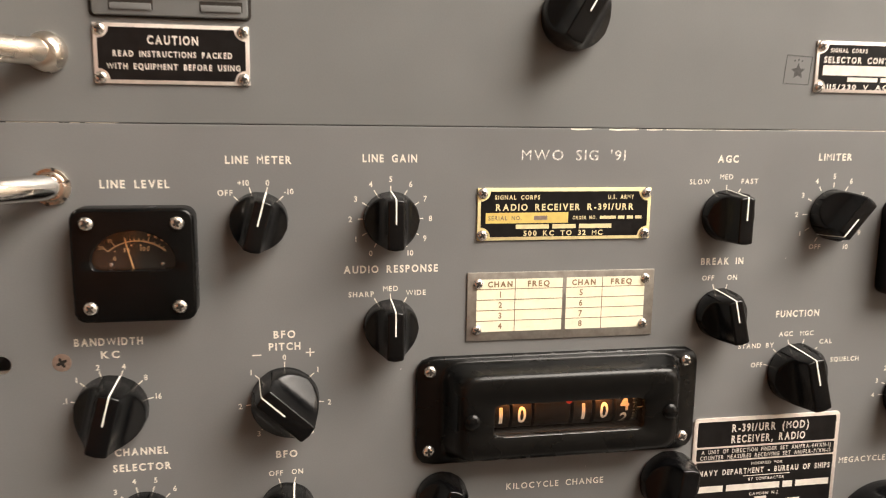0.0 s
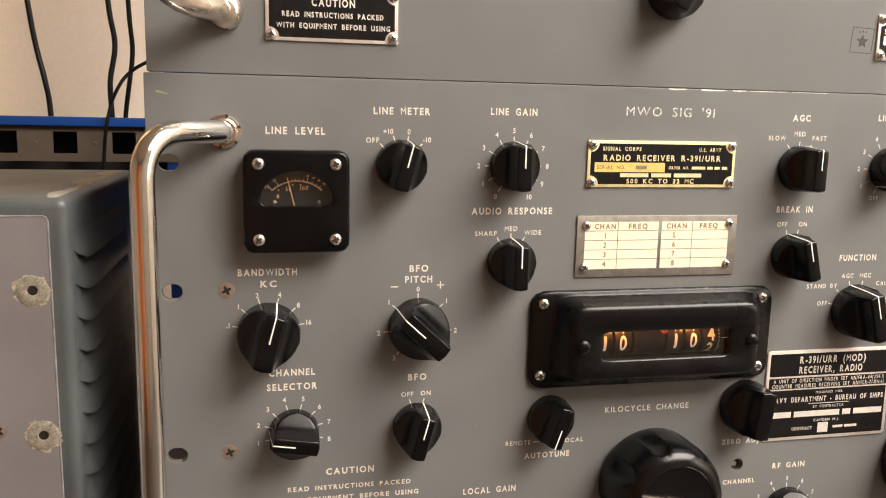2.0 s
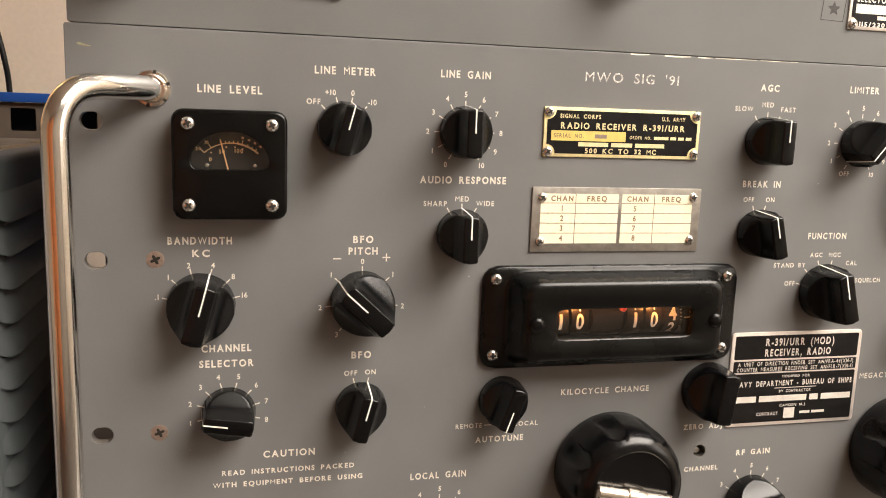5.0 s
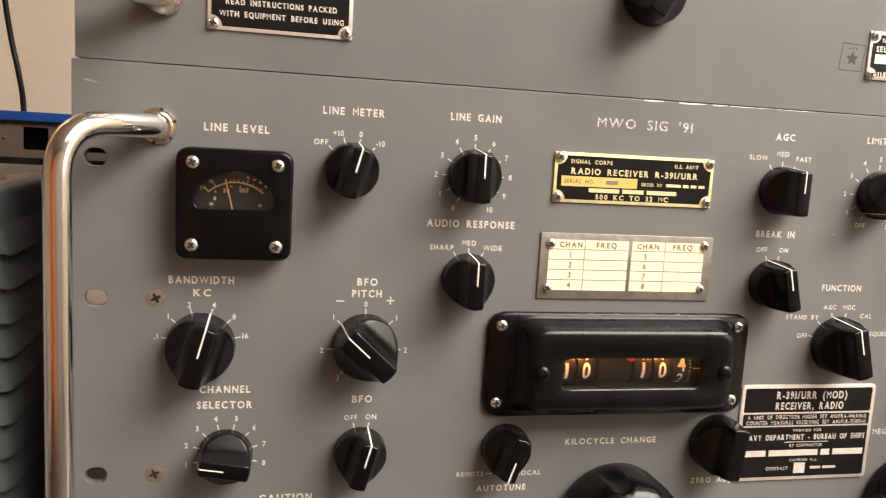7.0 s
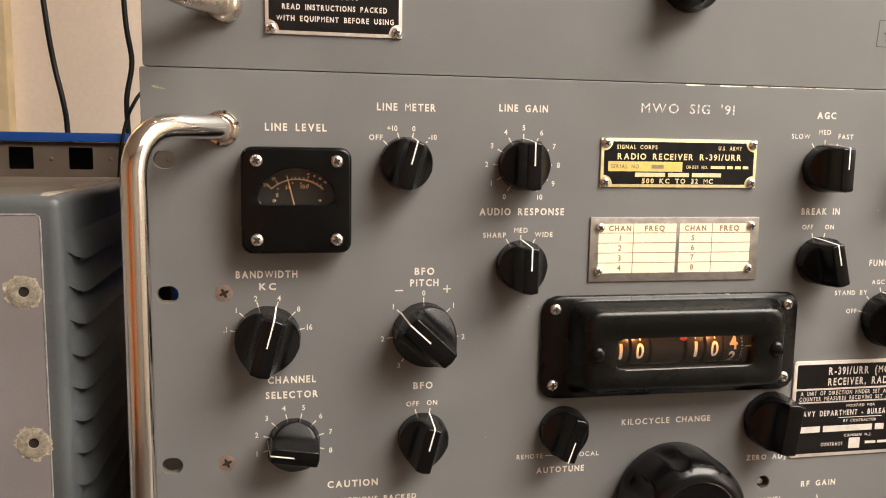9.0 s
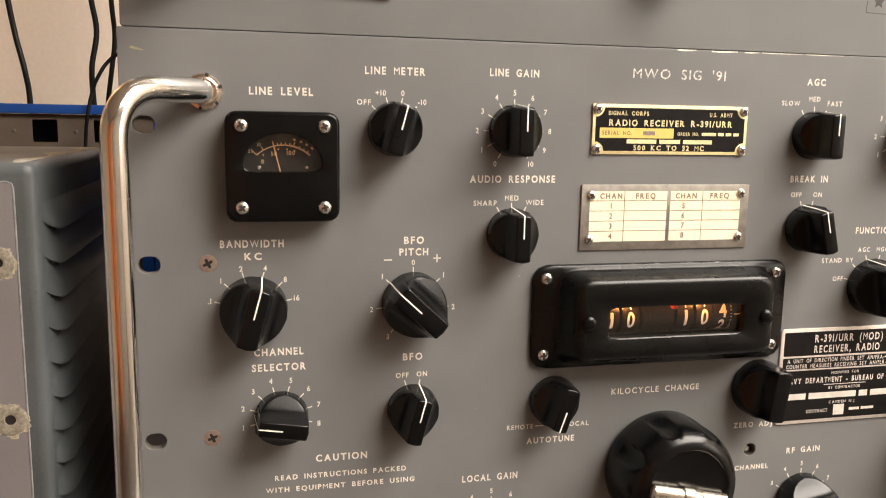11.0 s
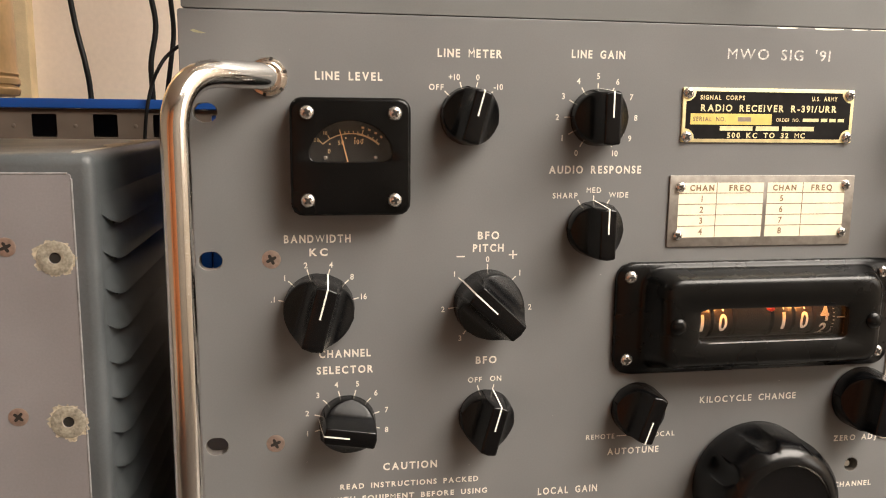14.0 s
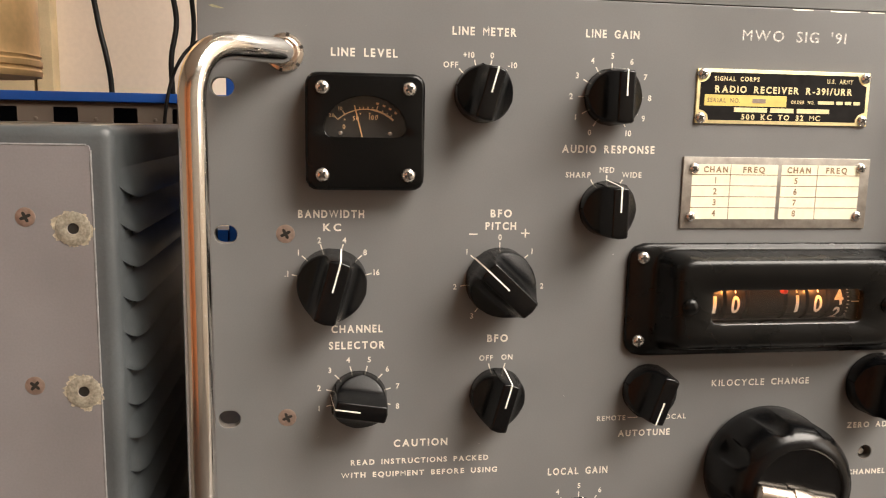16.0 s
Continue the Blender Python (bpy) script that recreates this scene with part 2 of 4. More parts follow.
def box(x0, y0, z0, x1, y1, z1, bm=None, edge=0.0):
    """A box in metres, its edges eased."""
    own = bmesh.new()
    bmesh.ops.create_cube(own, size=1.0, matrix=Matrix.LocRotScale(((x0 + x1) / 2, (y0 + y1) / 2, (z0 + z1) / 2), None, (x1 - x0, y1 - y0, z1 - z0)))
    if edge:
        bmesh.ops.bevel(own, geom=own.edges[:], offset=edge, segments=3, affect="EDGES", profile=0.6)
    if bm is None:
        return own
    me = bpy.data.meshes.new("joined")
    own.to_mesh(me)
    own.free()
    bm.from_mesh(me)
    bpy.data.meshes.remove(me)
    return bm


def plate(outer, holes, d0, d1, ease=0.25):
    """A sheet with openings that go through it."""
    bm = bmesh.new()
    edges = []
    for pts in [outer] + holes:
        vs = [bm.verts.new((u, v, d0)) for u, v in pts]
        edges += [bm.edges.new((a, b)) for a, b in zip(vs, vs[1:] + vs[:1])]
    bmesh.ops.triangle_fill(bm, edges=edges, use_beauty=True)
    bmesh.ops.recalc_face_normals(bm, faces=bm.faces)
    got = bmesh.ops.extrude_face_region(bm, geom=bm.faces[:])
    top = [x for x in got["geom"] if isinstance(x, bmesh.types.BMVert)]
    bmesh.ops.translate(bm, vec=(0, 0, d1 - d0), verts=top)
    bmesh.ops.recalc_face_normals(bm, faces=bm.faces)
    if ease:
        rim = [e for e in bm.edges if len(e.link_faces) == 2 and all(abs(v.co.z - d1) < 1e-6 for v in e.verts)
               and min(abs(f.normal.z) for f in e.link_faces) < 0.1]
        bmesh.ops.bevel(bm, geom=rim, offset=ease, segments=2, affect="EDGES", profile=0.5)
    return bm


def bare_holes(bm, u0, v0, u1, v1):
    """Give the walls of a sheet's openings the second material."""
    for f in bm.faces:
        c = f.calc_center_median()
        if abs(f.normal.z) < 0.75 and u0 + 2 < c.x < u1 - 2 and v0 + 2 < c.y < v1 - 2:
            f.material_index = 1
    return bm


def rounded_path(pts, radius, n=8):
    """A polyline with its inner corners rounded."""
    pts = [Vector(p) for p in pts]
    out = [pts[0]]
    for a, b, c in zip(pts, pts[1:], pts[2:]):
        u, w = (a - b).normalized(), (c - b).normalized()
        s, e = b + u * radius, b + w * radius
        for k in range(n + 1):
            t = k / n
            out.append(s * (1 - t) ** 2 + b * 2 * t * (1 - t) + e * t * t)
    return out + [pts[-1]]


def sweep(pts, radius, n=16, bm=None):
    """A round tube along points in metres."""
    bm = bm or bmesh.new()
    pts = [Vector(p) for p in pts]
    rows, side = [], None
    for k, p in enumerate(pts):
        t = (pts[min(k + 1, len(pts) - 1)] - pts[max(k - 1, 0)]).normalized()
        side = (side or t.orthogonal())
        side = (side - t * side.dot(t)).normalized()
        up = t.cross(side)
        rows.append([bm.verts.new(p + (side * math.cos(2 * math.pi * j / n) + up * math.sin(2 * math.pi * j / n)) * radius) for j in range(n)])
    for a, b in zip(rows, rows[1:]):
        for j in range(n):
            q = (j + 1) % n
            bm.faces.new((a[j], a[q], b[q], b[j]))
    bm.faces.new(rows[0][::-1])
    bm.faces.new(rows[-1])
    return bm


def smooth_path(pts, n=6):
    """Catmull-Rom through points."""
    pts = [Vector(p) for p in pts]
    full = [2 * pts[0] - pts[1]] + pts + [2 * pts[-1] - pts[-2]]
    out = []
    for a, b, c, d in zip(full, full[1:], full[2:], full[3:]):
        for k in range(n):
            t = k / n
            out.append(0.5 * (2 * b + (c - a) * t + (2 * a - 5 * b + 4 * c - d) * t * t + (3 * b - a - 3 * c + d) * t ** 3))
    return out + [pts[-1]]


# ---------------------------------------------------------------- lettering
GLYPHS = {}


def make_glyphs(chars, weight):
    """Meshes of single characters in the built-in font, one capital high."""
    made = {}
    for c in chars:
        cu = bpy.data.curves.new("glyph", "FONT")
        cu.body, cu.size, cu.offset, cu.resolution_u, cu.fill_mode = c, 1.0, (min(weight, 0.0) if c in "MW" else weight), 3, "FRONT"
        made[c] = new("glyph", cu)
    dg = bpy.context.evaluated_depsgraph_get()
    got = {}
    for c, ob in made.items():
        me = bpy.data.meshes.new_from_object(ob.evaluated_get(dg))
        got[c] = ([(v.co.x, v.co.y) for v in me.vertices], [tuple(p.vertices) for p in me.polygons])
        bpy.data.meshes.remove(me)
    for ob in made.values():
        cu = ob.data
        bpy.data.objects.remove(ob)
        bpy.data.curves.remove(cu)
    lo = min(y for x, y in got["H"][0])
    cap = max(y for x, y in got["H"][0]) - lo
    for c, (vs, fs) in got.items():
        x0 = min(x for x, y in vs)
        GLYPHS[c, weight] = ([((x - x0) / cap, (y - lo) / cap) for x, y in vs], fs, (max(x for x, y in vs) - x0) / cap)


CHARS = "ABCDEFGHIJKLMNOPQRSTUVWXYZ0123456789+-/.,()'~"
make_glyphs(CHARS, 0.022)
make_glyphs(CHARS, 0.034)
make_glyphs("MWOSIG'91H", 0.010)


def letters(text, u0, u1, v, h, d, weight=0.022, gap=0.26, bm=None, lean=0.0):
    """Characters fitted between u0 and u1, their middle at v, h high. If u1 is None they are centred on u0 at natural width."""
    x, put = 0.0, []
    for c in text:
        if c == " ":
            x += 0.95
            continue
        vs, fs, w = GLYPHS[c, weight]
        put.append((x, vs, fs))
        x += w + gap
    width = x - gap
    if u1 is None:
        u0, u1 = u0 - width * h * 0.46, u0 + width * h * 0.46
    k = (u1 - u0) / width
    bm = bm or bmesh.new()
    for x, vs, fs in put:
        row = [bm.verts.new((u0 + (x + a) * k, v + (b - 0.5) * h + lean * (x + a) * k, d)) for a, b in vs]
        for f in fs:
            bm.faces.new([row[i] for i in f])
    return bm


def legend(text, u0, u1, v, h, parent, mat=None, d=0.12, weight=0.022, name="legend", gap=0.26):
    part(name, letters(text, u0, u1, v, h, d, weight, gap), mat or LEGEND, parent, at=P(0, 0, 0))


def word_bars(lengths, u0, u1, v, h, parent, mat, d):
    """Plain bars in place of words that are not lettered."""
    total = sum(lengths) + 0.7 * (len(lengths) - 1)
    x = u0
    for n in lengths:
        w = n * (u1 - u0) / total
        part("lettering_bar", flat([(x, v - h / 2), (x + w, v - h / 2), (x + w, v + h / 2), (x, v + h / 2)], d), mat, parent, at=P(0, 0, 0))
        x += w + 0.7 * (u1 - u0) / total


# ---------------------------------------------------------------- small hardware
def screw_mesh(r, h, mats):
    bm = lathe([(r, -0.6), (r, h * 0.15), (r * 0.93, h * 0.45), (r * 0.72, h * 0.8), (r * 0.4, h * 0.97), (r * 0.05, h)], 24)
    for f in bm.faces:
        f.material_index = 0

    def dome(a):
        return h * float(np.interp(abs(a) / r, (0, 0.05, 0.4, 0.72, 0.93), (1, 1, 0.97, 0.8, 0.45))) + 0.07
    # cross recess: near-black faces laid on the dome, its shade in the colour
    for turn in (35, 125):
        c, s = math.cos(radians(turn)), math.sin(radians(turn))
        w, rows = r * 0.17, []
        for k in range(7):
            a = (k / 3 - 1) * r * 0.58
            ww = w * (1.0 if k not in (0, 6) else 0.6)
            rows.append([bm.verts.new((a * c - q * s, a * s + q * c, dome(a))) for q in (-ww, ww)])
        for a, b in zip(rows, rows[1:]):
            bm.faces.new((a[0], b[0], b[1], a[1])).material_index = 1
    bmesh.ops.transform(bm, matrix=PAN, verts=bm.verts)
    bmesh.ops.recalc_face_normals(bm, faces=[f for f in bm.faces if f.material_index == 0])
    me = bpy.data.meshes.new("screw")
    bm.to_mesh(me)
    bm.free()
    for m in mats:
        me.materials.append(m)
    return finish(me)


PAN_SCREW = screw_mesh(2.7, 1.5, (STEEL, RECESS))
SMALL_SCREW = screw_mesh(2.35, 1.3, (STEEL, RECESS))
FLAT_SCREW = screw_mesh(3.7, 0.22, (COPPERY, RECESS))


def screw(me, u, v, d, parent, turn=0.0, label=""):
    part("screw", me, None, parent, label, at=P(u, v, d), turn=turn, keep=True)


def knob_mesh(R, h, rim):
    """Round bakelite knob with a raised grip bar between two hollowed flanks; the pointer end is up."""
    half, taper = R * 0.31, 0.92
    right = [0.31, 0.323, 0.338, 0.357, 0.38, 0.41, 0.45, 0.51, 0.60, 0.70, 0.80, 0.88, 0.95, 0.9995]
    svals = [-s for s in right[::-1]] + [0] + right

    def height(s):
        a = abs(s) * R
        if a <= half + 1e-6:
            return h
        f = (a - half) / (R - half)
        rise = 0.74 * (R - half)
        return rim + rise * (1 - f) + (h - rim - rise) * (1 - f) ** 6.5
    bm = bmesh.new()
    n, rows = 8, []
    for s in svals:
        z = height(s)
        rad = R * (1 - (1 - taper) * z / h)
        reach = math.sqrt(1 - s * s) * rad
        nose = 1 - 0.07 * z / h if abs(s) < 0.4 else 1          # the pointer end slopes back more
        rows.append([bm.verts.new((s * rad, reach * (2 * k / n - 1) * (nose if 2 * k > n else 1), z)) for k in range(n + 1)])
    for a, b in zip(rows, rows[1:]):
        for k in range(n):
            bm.faces.new((a[k], b[k], b[k + 1], a[k + 1]))
    outline = [r[n] for r in rows] + [r[0] for r in rows[::-1]]
    base = []
    for v in outline:
        l = math.hypot(v.co.x, v.co.y)
        base.append((v.co.x / l, v.co.y / l))
    low = [bm.verts.new((x * R, y * R, 0.9)) for x, y in base]
    foot = [bm.verts.new((x * R * 0.97, y * R * 0.97, 0.25)) for x, y in base]
    for up, dn in ((outline, low), (low, foot)):
        for k in range(len(up)):
            q = (k + 1) % len(up)
            bm.faces.new((dn[k], dn[q], up[q], up[k]))
    bm.faces.new(foot[::-1])
    bmesh.ops.remove_doubles(bm, verts=bm.verts, dist=0.02)
    bmesh.ops.recalc_face_normals(bm, faces=bm.faces)
    sharp = [e for e in bm.edges if len(e.link_faces) == 2 and e.calc_face_angle(0) > radians(28) and max(v.co.z for v in e.verts) > 2]
    bmesh.ops.bevel(bm, geom=sharp, offset=0.8, segments=4, affect="EDGES", profile=0.5)
    bmesh.ops.transform(bm, matrix=PAN, verts=bm.verts)
    me = bpy.data.meshes.new("knob")
    bm.to_mesh(me)
    bm.free()
    me.materials.append(BAKELITE)
    return finish(me, 50)


def pointer_mesh(R, h):
    """White filled groove down the end of the grip and half along its top."""
    w, rt = 0.33, R * 0.92 * 0.93
    bm = bmesh.new()
    path = [(0.0, h + 0.06), (rt * 0.5, h + 0.06), (rt - 0.55, h + 0.08), (rt - 0.20, h + 0.05), (rt + 0.05, h - 0.12), (rt + 0.16, h - 0.5), (R * 0.935 + 0.16, h * 0.5), (R + 0.08, 1.0)]
    rows = [[bm.verts.new((s, p, z)) for s in (-w, w)] for p, z in path]
    for a, b in zip(rows, rows[1:]):
        bm.faces.new((a[0], a[1], b[1], b[0]))
    bmesh.ops.transform(bm, matrix=PAN, verts=bm.verts)
    me = bpy.data.meshes.new("pointer_line")
    bm.to_mesh(me)
    bm.free()
    me.materials.append(POINTER)
    return me


SMALL, LARGE = (11.7, 18.8, 5.8), (14.3, 20.6, 6.4)
KNOBS = {s: (knob_mesh(*s), pointer_mesh(s[0], s[1])) for s in (SMALL, LARGE)}


def knob(size, u, v, angle, parent, line=True):
    k = part("knob", KNOBS[size][0], None, parent, "black bakelite pointer knob", at=P(u, v), turn=angle, keep=True)
    if line:
        part("pointer_line", KNOBS[size][1], None, k, "white pointer line", at=P(u, v), turn=angle, keep=True)
    return k


def ticks(u, v, r0, r1, angles, parent, w=0.5):
    for a in angles:
        s, c = math.sin(radians(a)), math.cos(radians(a))
        part("tick_mark", bar(u + s * r0, v + c * r0, u + s * r1, v + c * r1, w, 0.12), LEGEND, parent, at=P(0, 0))


def dial(u, v, R, marks, parent, h=2.4, reach=6.0):
    """Ticks and numerals round a knob: marks are (text, angle)."""
    ticks(u, v, R + 0.9, R + 3.2, [a for t, a in marks], parent)
    for t, a in marks:
        r = R + reach + 0.25 * len(t) * abs(math.sin(radians(a)))
        if t:
            legend(t, u + math.sin(radians(a)) * r, None, v + math.cos(radians(a)) * r, h, parent, name="numeral")


def handle(name, u, v, v2, mat, parent, label, bend, rr=5.0):
    """Bent round handle that leans outwards to the panel's edge."""
    out = 3.0 if u < 240 else 479.6
    mid = [P(u, v, 0), P(u + (out - u) * 0.10, v, 7), P(out, v, 36), P(out, v2, 36), P(u + (out - u) * 0.10, v2, 7), P(u, v2, 0)]
    pts = [mid[0]] + rounded_path([mid[1], mid[2], mid[3], mid[4]], bend, 10) + [mid[5]]
    return part(name, sweep(pts, rr * 0.001, 20), mat, parent, label, mm=False, angle=60)


# ---------------------------------------------------------------- the room
# Floor, ceiling, south and side walls are unseen; their tones set bounce and reflections.
floor = tagged(part("floor", box(-2.2, -2.6, -0.1, 2.4, 1.0, 0.0), FLOOR, None, mm=False), "dark brown floor under the bench", "floor", kind="structure")
ceiling = tagged(part("ceiling", box(-2.2, -2.6, 2.4, 2.4, 1.0, 2.5), CEIL, None, mm=False), "plain off-white ceiling", "ceiling", kind="structure")
for nm, ext, mt, lab in (("wall_north", (-2.2, 0.90, 0, 2.4, 1.0, 2.4), WALL, "beige plaster wall behind the equipment"),
                         ("wall_south", (-2.2, -2.7, 0, 2.4, -2.6, 2.4), BROWN, "unseen wall opposite the bench, dimmed to darken reflections and fill"),
                         ("wall_west", (-2.3, -2.7, 0, -2.2, 1.0, 2.4), SIDEWALL, "unseen beige side wall, toned down to limit bounce")):
    tagged(part(nm, box(*ext), mt, None, mm=False), lab, "wall", kind="structure")
# unseen east wall with an opening for the added fill window
ew = box(2.4, -2.7, 0, 2.5, 1.0, 1.0)
box(2.4, -2.7, 2.1, 2.5, 1.0, 2.4, ew)
box(2.4, -2.7, 1.0, 2.5, -2.1, 2.1, ew)
box(2.4, -0.9, 1.0, 2.5, 1.0, 2.1, ew)
tagged(part("wall_east", ew, SIDEWALL, None, mm=False), "unseen beige side wall, toned down, with an added window opening", "wall", kind="structure")
window = thing("fill_window", (2.45, -1.5, 1.0), "unseen glowing window added in the side wall as fill", "window", kind="structure")
wf = bmesh.new()
for e in ((2.42, -2.1, 1.0, 2.47, -2.05, 2.1), (2.42, -0.95, 1.0, 2.47, -0.9, 2.1), (2.42, -2.05, 1.0, 2.47, -0.95, 1.05), (2.42, -2.05, 2.05, 2.47, -0.95, 2.1)):
    box(*e, wf)
part("window_frame", wf, CEIL, window, mm=False)
part("pane", box(2.462, -2.05, 1.05, 2.468, -0.95, 2.05), FILLGLOW, window, mm=False)
def ceiling_light(at, hx, hy, label):
    """A lit panel in a raised frame on the ceiling."""
    lt = thing("ceiling_light", (at.x, at.y, 2.4), label, "ceiling light")
    lf = bmesh.new()
    for e in ((-hx - 0.04, -hy - 0.04, hx + 0.04, -hy), (-hx - 0.04, hy, hx + 0.04, hy + 0.04), (-hx - 0.04, -hy, -hx, hy), (hx, -hy, hx + 0.04, hy)):
        box(at.x + e[0], at.y + e[1], 2.345, at.x + e[2], at.y + e[3], 2.4, lf)
    part("frame", lf, CEIL, lt, mm=False)
    part("diffuser", box(at.x - hx, at.y - hy, 2.372, at.x + hx, at.y + hy, 2.38), LAMPGLOW, lt, mm=False)


ceiling_light(KEY, 0.86, 0.68, "wide white ceiling light panel, lit")
tagged(part("wall_trim", box(-0.340, 0.872, 0.0, -0.318, 0.90, 2.4, edge=0.002), WOODTRIM, None, mm=False), "pale upright wooden trim board on the wall", "trim", kind="structure")
boards = thing("wall_panel", (-0.7, 0.89, 0.0), "pale upright wooden boarding beside the plaster wall", "panel", kind="structure")
bx, kb = -0.343, 0
while bx > -1.3:
    wb = (0.062, 0.048, 0.085, 0.055)[kb % 4]
    part("board", box(bx - wb, 0.878 + 0.004 * (kb % 2), 0.0, bx - 0.003, 0.899, 2.4, edge=0.0015), WOODTRIM, boards, mm=False)
    bx, kb = bx - wb, kb + 1

# unseen orange doors, added for the orange stripe reflected in the chrome handle
door = thing("reflected_door_south", (-0.95, -2.6, 0.0), "unseen orange-brown double doors, added to reflect in the chrome handle", "door", kind="structure")
for xa, xb, xh in ((-2.02, -1.215, -1.32), (-1.205, -0.40, -1.16)):
    part("door_leaf", box(xa, -2.6, 0.005, xb, -2.56, 2.05, edge=0.003), DOORWOOD, door, mm=False)
    part("door_handle", box(xh, -2.56, 1.02, xh + 0.06, -2.52, 1.045, edge=0.004), NICKEL, door, mm=False)

# second unseen orange pair, widens that stripe on its left
closet = thing("reflected_door_west", (-2.2, -2.0, 0.0), "unseen orange-brown closet doors, added to reflect in the chrome handle", "door", kind="structure")
for ya, yb, yh in ((-2.50, -2.055, -2.12), (-2.045, -1.60, -2.0)):
    part("door_leaf", box(-2.2, ya, 0.005, -2.16, yb, 2.05, edge=0.003), DOORWOOD, closet, mm=False)
    part("door_handle", box(-2.16, yh, 0.98, -2.13, yh + 0.02, 1.10, edge=0.004), NICKEL, closet, mm=False)

# bench
BENCH_Z = TOP - 0.2740
bench = thing("bench", (0.2, 0.2, 0.0), "dark-topped work bench under the equipment", "bench")
part("bench_top", box(-0.95, -0.12, BENCH_Z - 0.03, 1.15, 0.56, BENCH_Z, edge=0.003), BENCH, bench, mm=False)
for lx in (-0.90, 1.05):
    for ly in (-0.08, 0.48):
        part("leg", box(lx, ly, 0.0, lx + 0.05, ly + 0.05, BENCH_Z - 0.03, edge=0.002), CASE_BLUE, bench, mm=False)

# blue rack behind
rack = thing("storage_rack", (0.0, 0.62, 0.0), "blue steel storage rack with a beige perforated strip", "rack")


def rail(v0, v1, y0, y1, mat, name="beam", label=""):
    part(name, box(-1.3, y0, TOP + v0 * 0.001, 1.2, y1, TOP + v1 * 0.001, edge=0.0012), mat, rack, label, mm=False)


rail(-33.5, -23.5, 0.592, 0.64, BLUE, "top_rail", "blue enamelled top rail")
# near-black sheet stands for the shade that the strip casts here
rail(-98, -72.5, 0.630, 0.64, RECESS, "beam_shade", "near-black sheet for the shade under the perforated strip")
rail(-150, -98, 0.594, 0.64, BLUE, "lower_beam", "blue enamelled beam")
perf = []
for k in range(-16, 18):
    c = -224.7 + 61.0 * k
    perf.append(rrect(c - 12.5, -63.5, c + 12.5, -39.5, 1.5, 3))
part("perforated_strip", plate(rrect(-1290, -72.2, 1190, -33.8, 1), perf, 0, 1.6, 0), STRIP, rack, "beige perforated steel strip", at=Vector((0, 0.600, TOP)), angle=3)
# added near-black sheet, puts the shade into the strip's holes
part("strip_hole_shade", box(-1.29, 0.634, TOP - 0.0722, 1.19, 0.638, TOP - 0.0338), RECESS, rack, mm=False)
for k in range(-16, 18):
    c = -194.0 + 61.0 * k
    part("rivet", lathe([(2.2, 0), (2.0, 0.6), (1.0, 1.0)], 12), STRIP, rack, at=Vector((c * 0.001, 0.5984, TOP - 0.052)))
for ux in (-1.28, -0.058, 1.14):
    part("upright", box(ux, 0.60, 0.0, ux + 0.05, 0.64, 1.9, edge=0.002), BLUE, rack, mm=False)
part("brace", box(-0.078, 0.602, TOP - 0.213, -0.0585, 0.638, TOP - 0.172, edge=0.002), BLUE, rack, "blue enamelled brace", mm=False)
bk = box(-0.083, 0.572, TOP - 0.207, -0.069, 0.5935, TOP - 0.150, edge=0.003)
box(-0.083, 0.580, TOP - 0.150, -0.069, 0.5935, TOP - 0.141, bk, edge=0.002)
part("bracket", bk, CABLE, rack, "black bracket hanging under the beam", mm=False)
for wy, wz, mat, rr, lab in ((0.515, 0.0025, REDWIRE, 0.0022, "thin red wire lying on the bench"), (0.478, 0.0036, CABLE, 0.0034, "black cable curving over the bench")):
    wp = smooth_path([(-0.22, wy - 0.02, BENCH_Z + wz), (-0.15, wy + 0.004, BENCH_Z + wz), (-0.09, wy, BENCH_Z + wz), (-0.03, wy - 0.012, BENCH_Z + wz), (0.0, wy - 0.04, BENCH_Z + wz)], 6)
    tagged(part("cable", sweep(wp, rr, 10), mat, None, mm=False, angle=70), lab, "cable", "wires on the bench")


def cable(pts, r, y, label):
    q = (y + 0.327) / 0.927
    path = smooth_path([(0.035 + (u * 0.001 - 0.035) * q, y + 0.001 * (k % 2) * 3, 1.066 + (TOP + v * 0.001 - 1.066) * q) for k, (u, v) in enumerate(pts)], 6)
    c = sweep(path, r, 10)
    tagged(part("cable", c, CABLE, None, mm=False, angle=70), label, "cable", "hanging cables")


cable([(-222, 420), (-208, 240), (-195, 103), (-189, 50), (-181, 12), (-178, -24), (-177, -120), (-180, -273)], 0.0030, 0.645, "thick black cable hanging against the wall")
cable([(-122, 420), (-118, 220), (-114, 103), (-109, 55), (-115, 15), (-115, -24), (-114, -66)], 0.0030, 0.645, "thick black cable hanging against the wall")
cable([(-98, 420), (-96, 220), (-93, 95), (-91, 50), (-95, 15), (-101, -24), (-102, -66)], 0.0027, 0.648, "black cable hanging beside another cable")
cable([(20, 60), (-40, 54), (-78, 37), (-97, 24), (-107, 9), (-115, -8), (-121, -36), (-125, -68), (-130, -150), (-134, -273)], 0.0020, 0.583, "thin black cable looping across the blue rack")

# ---------------------------------------------------------------- grey case beside the receiver
case = thing("equipment_case", (-0.23, 0.13, BENCH_Z), "grey steel equipment case with side louvres and chipped fixing holes", "equipment case")
CX0, CX1, CTOP, CBACK = -0.430, -0.0325, TOP - 0.0535, 0.186
holes = [ring(2.1, 20, -48, -93), ring(2.1, 20, -47, -158), ring(2.1, 20, -414, -93), ring(2.1, 20, -414, -158)]
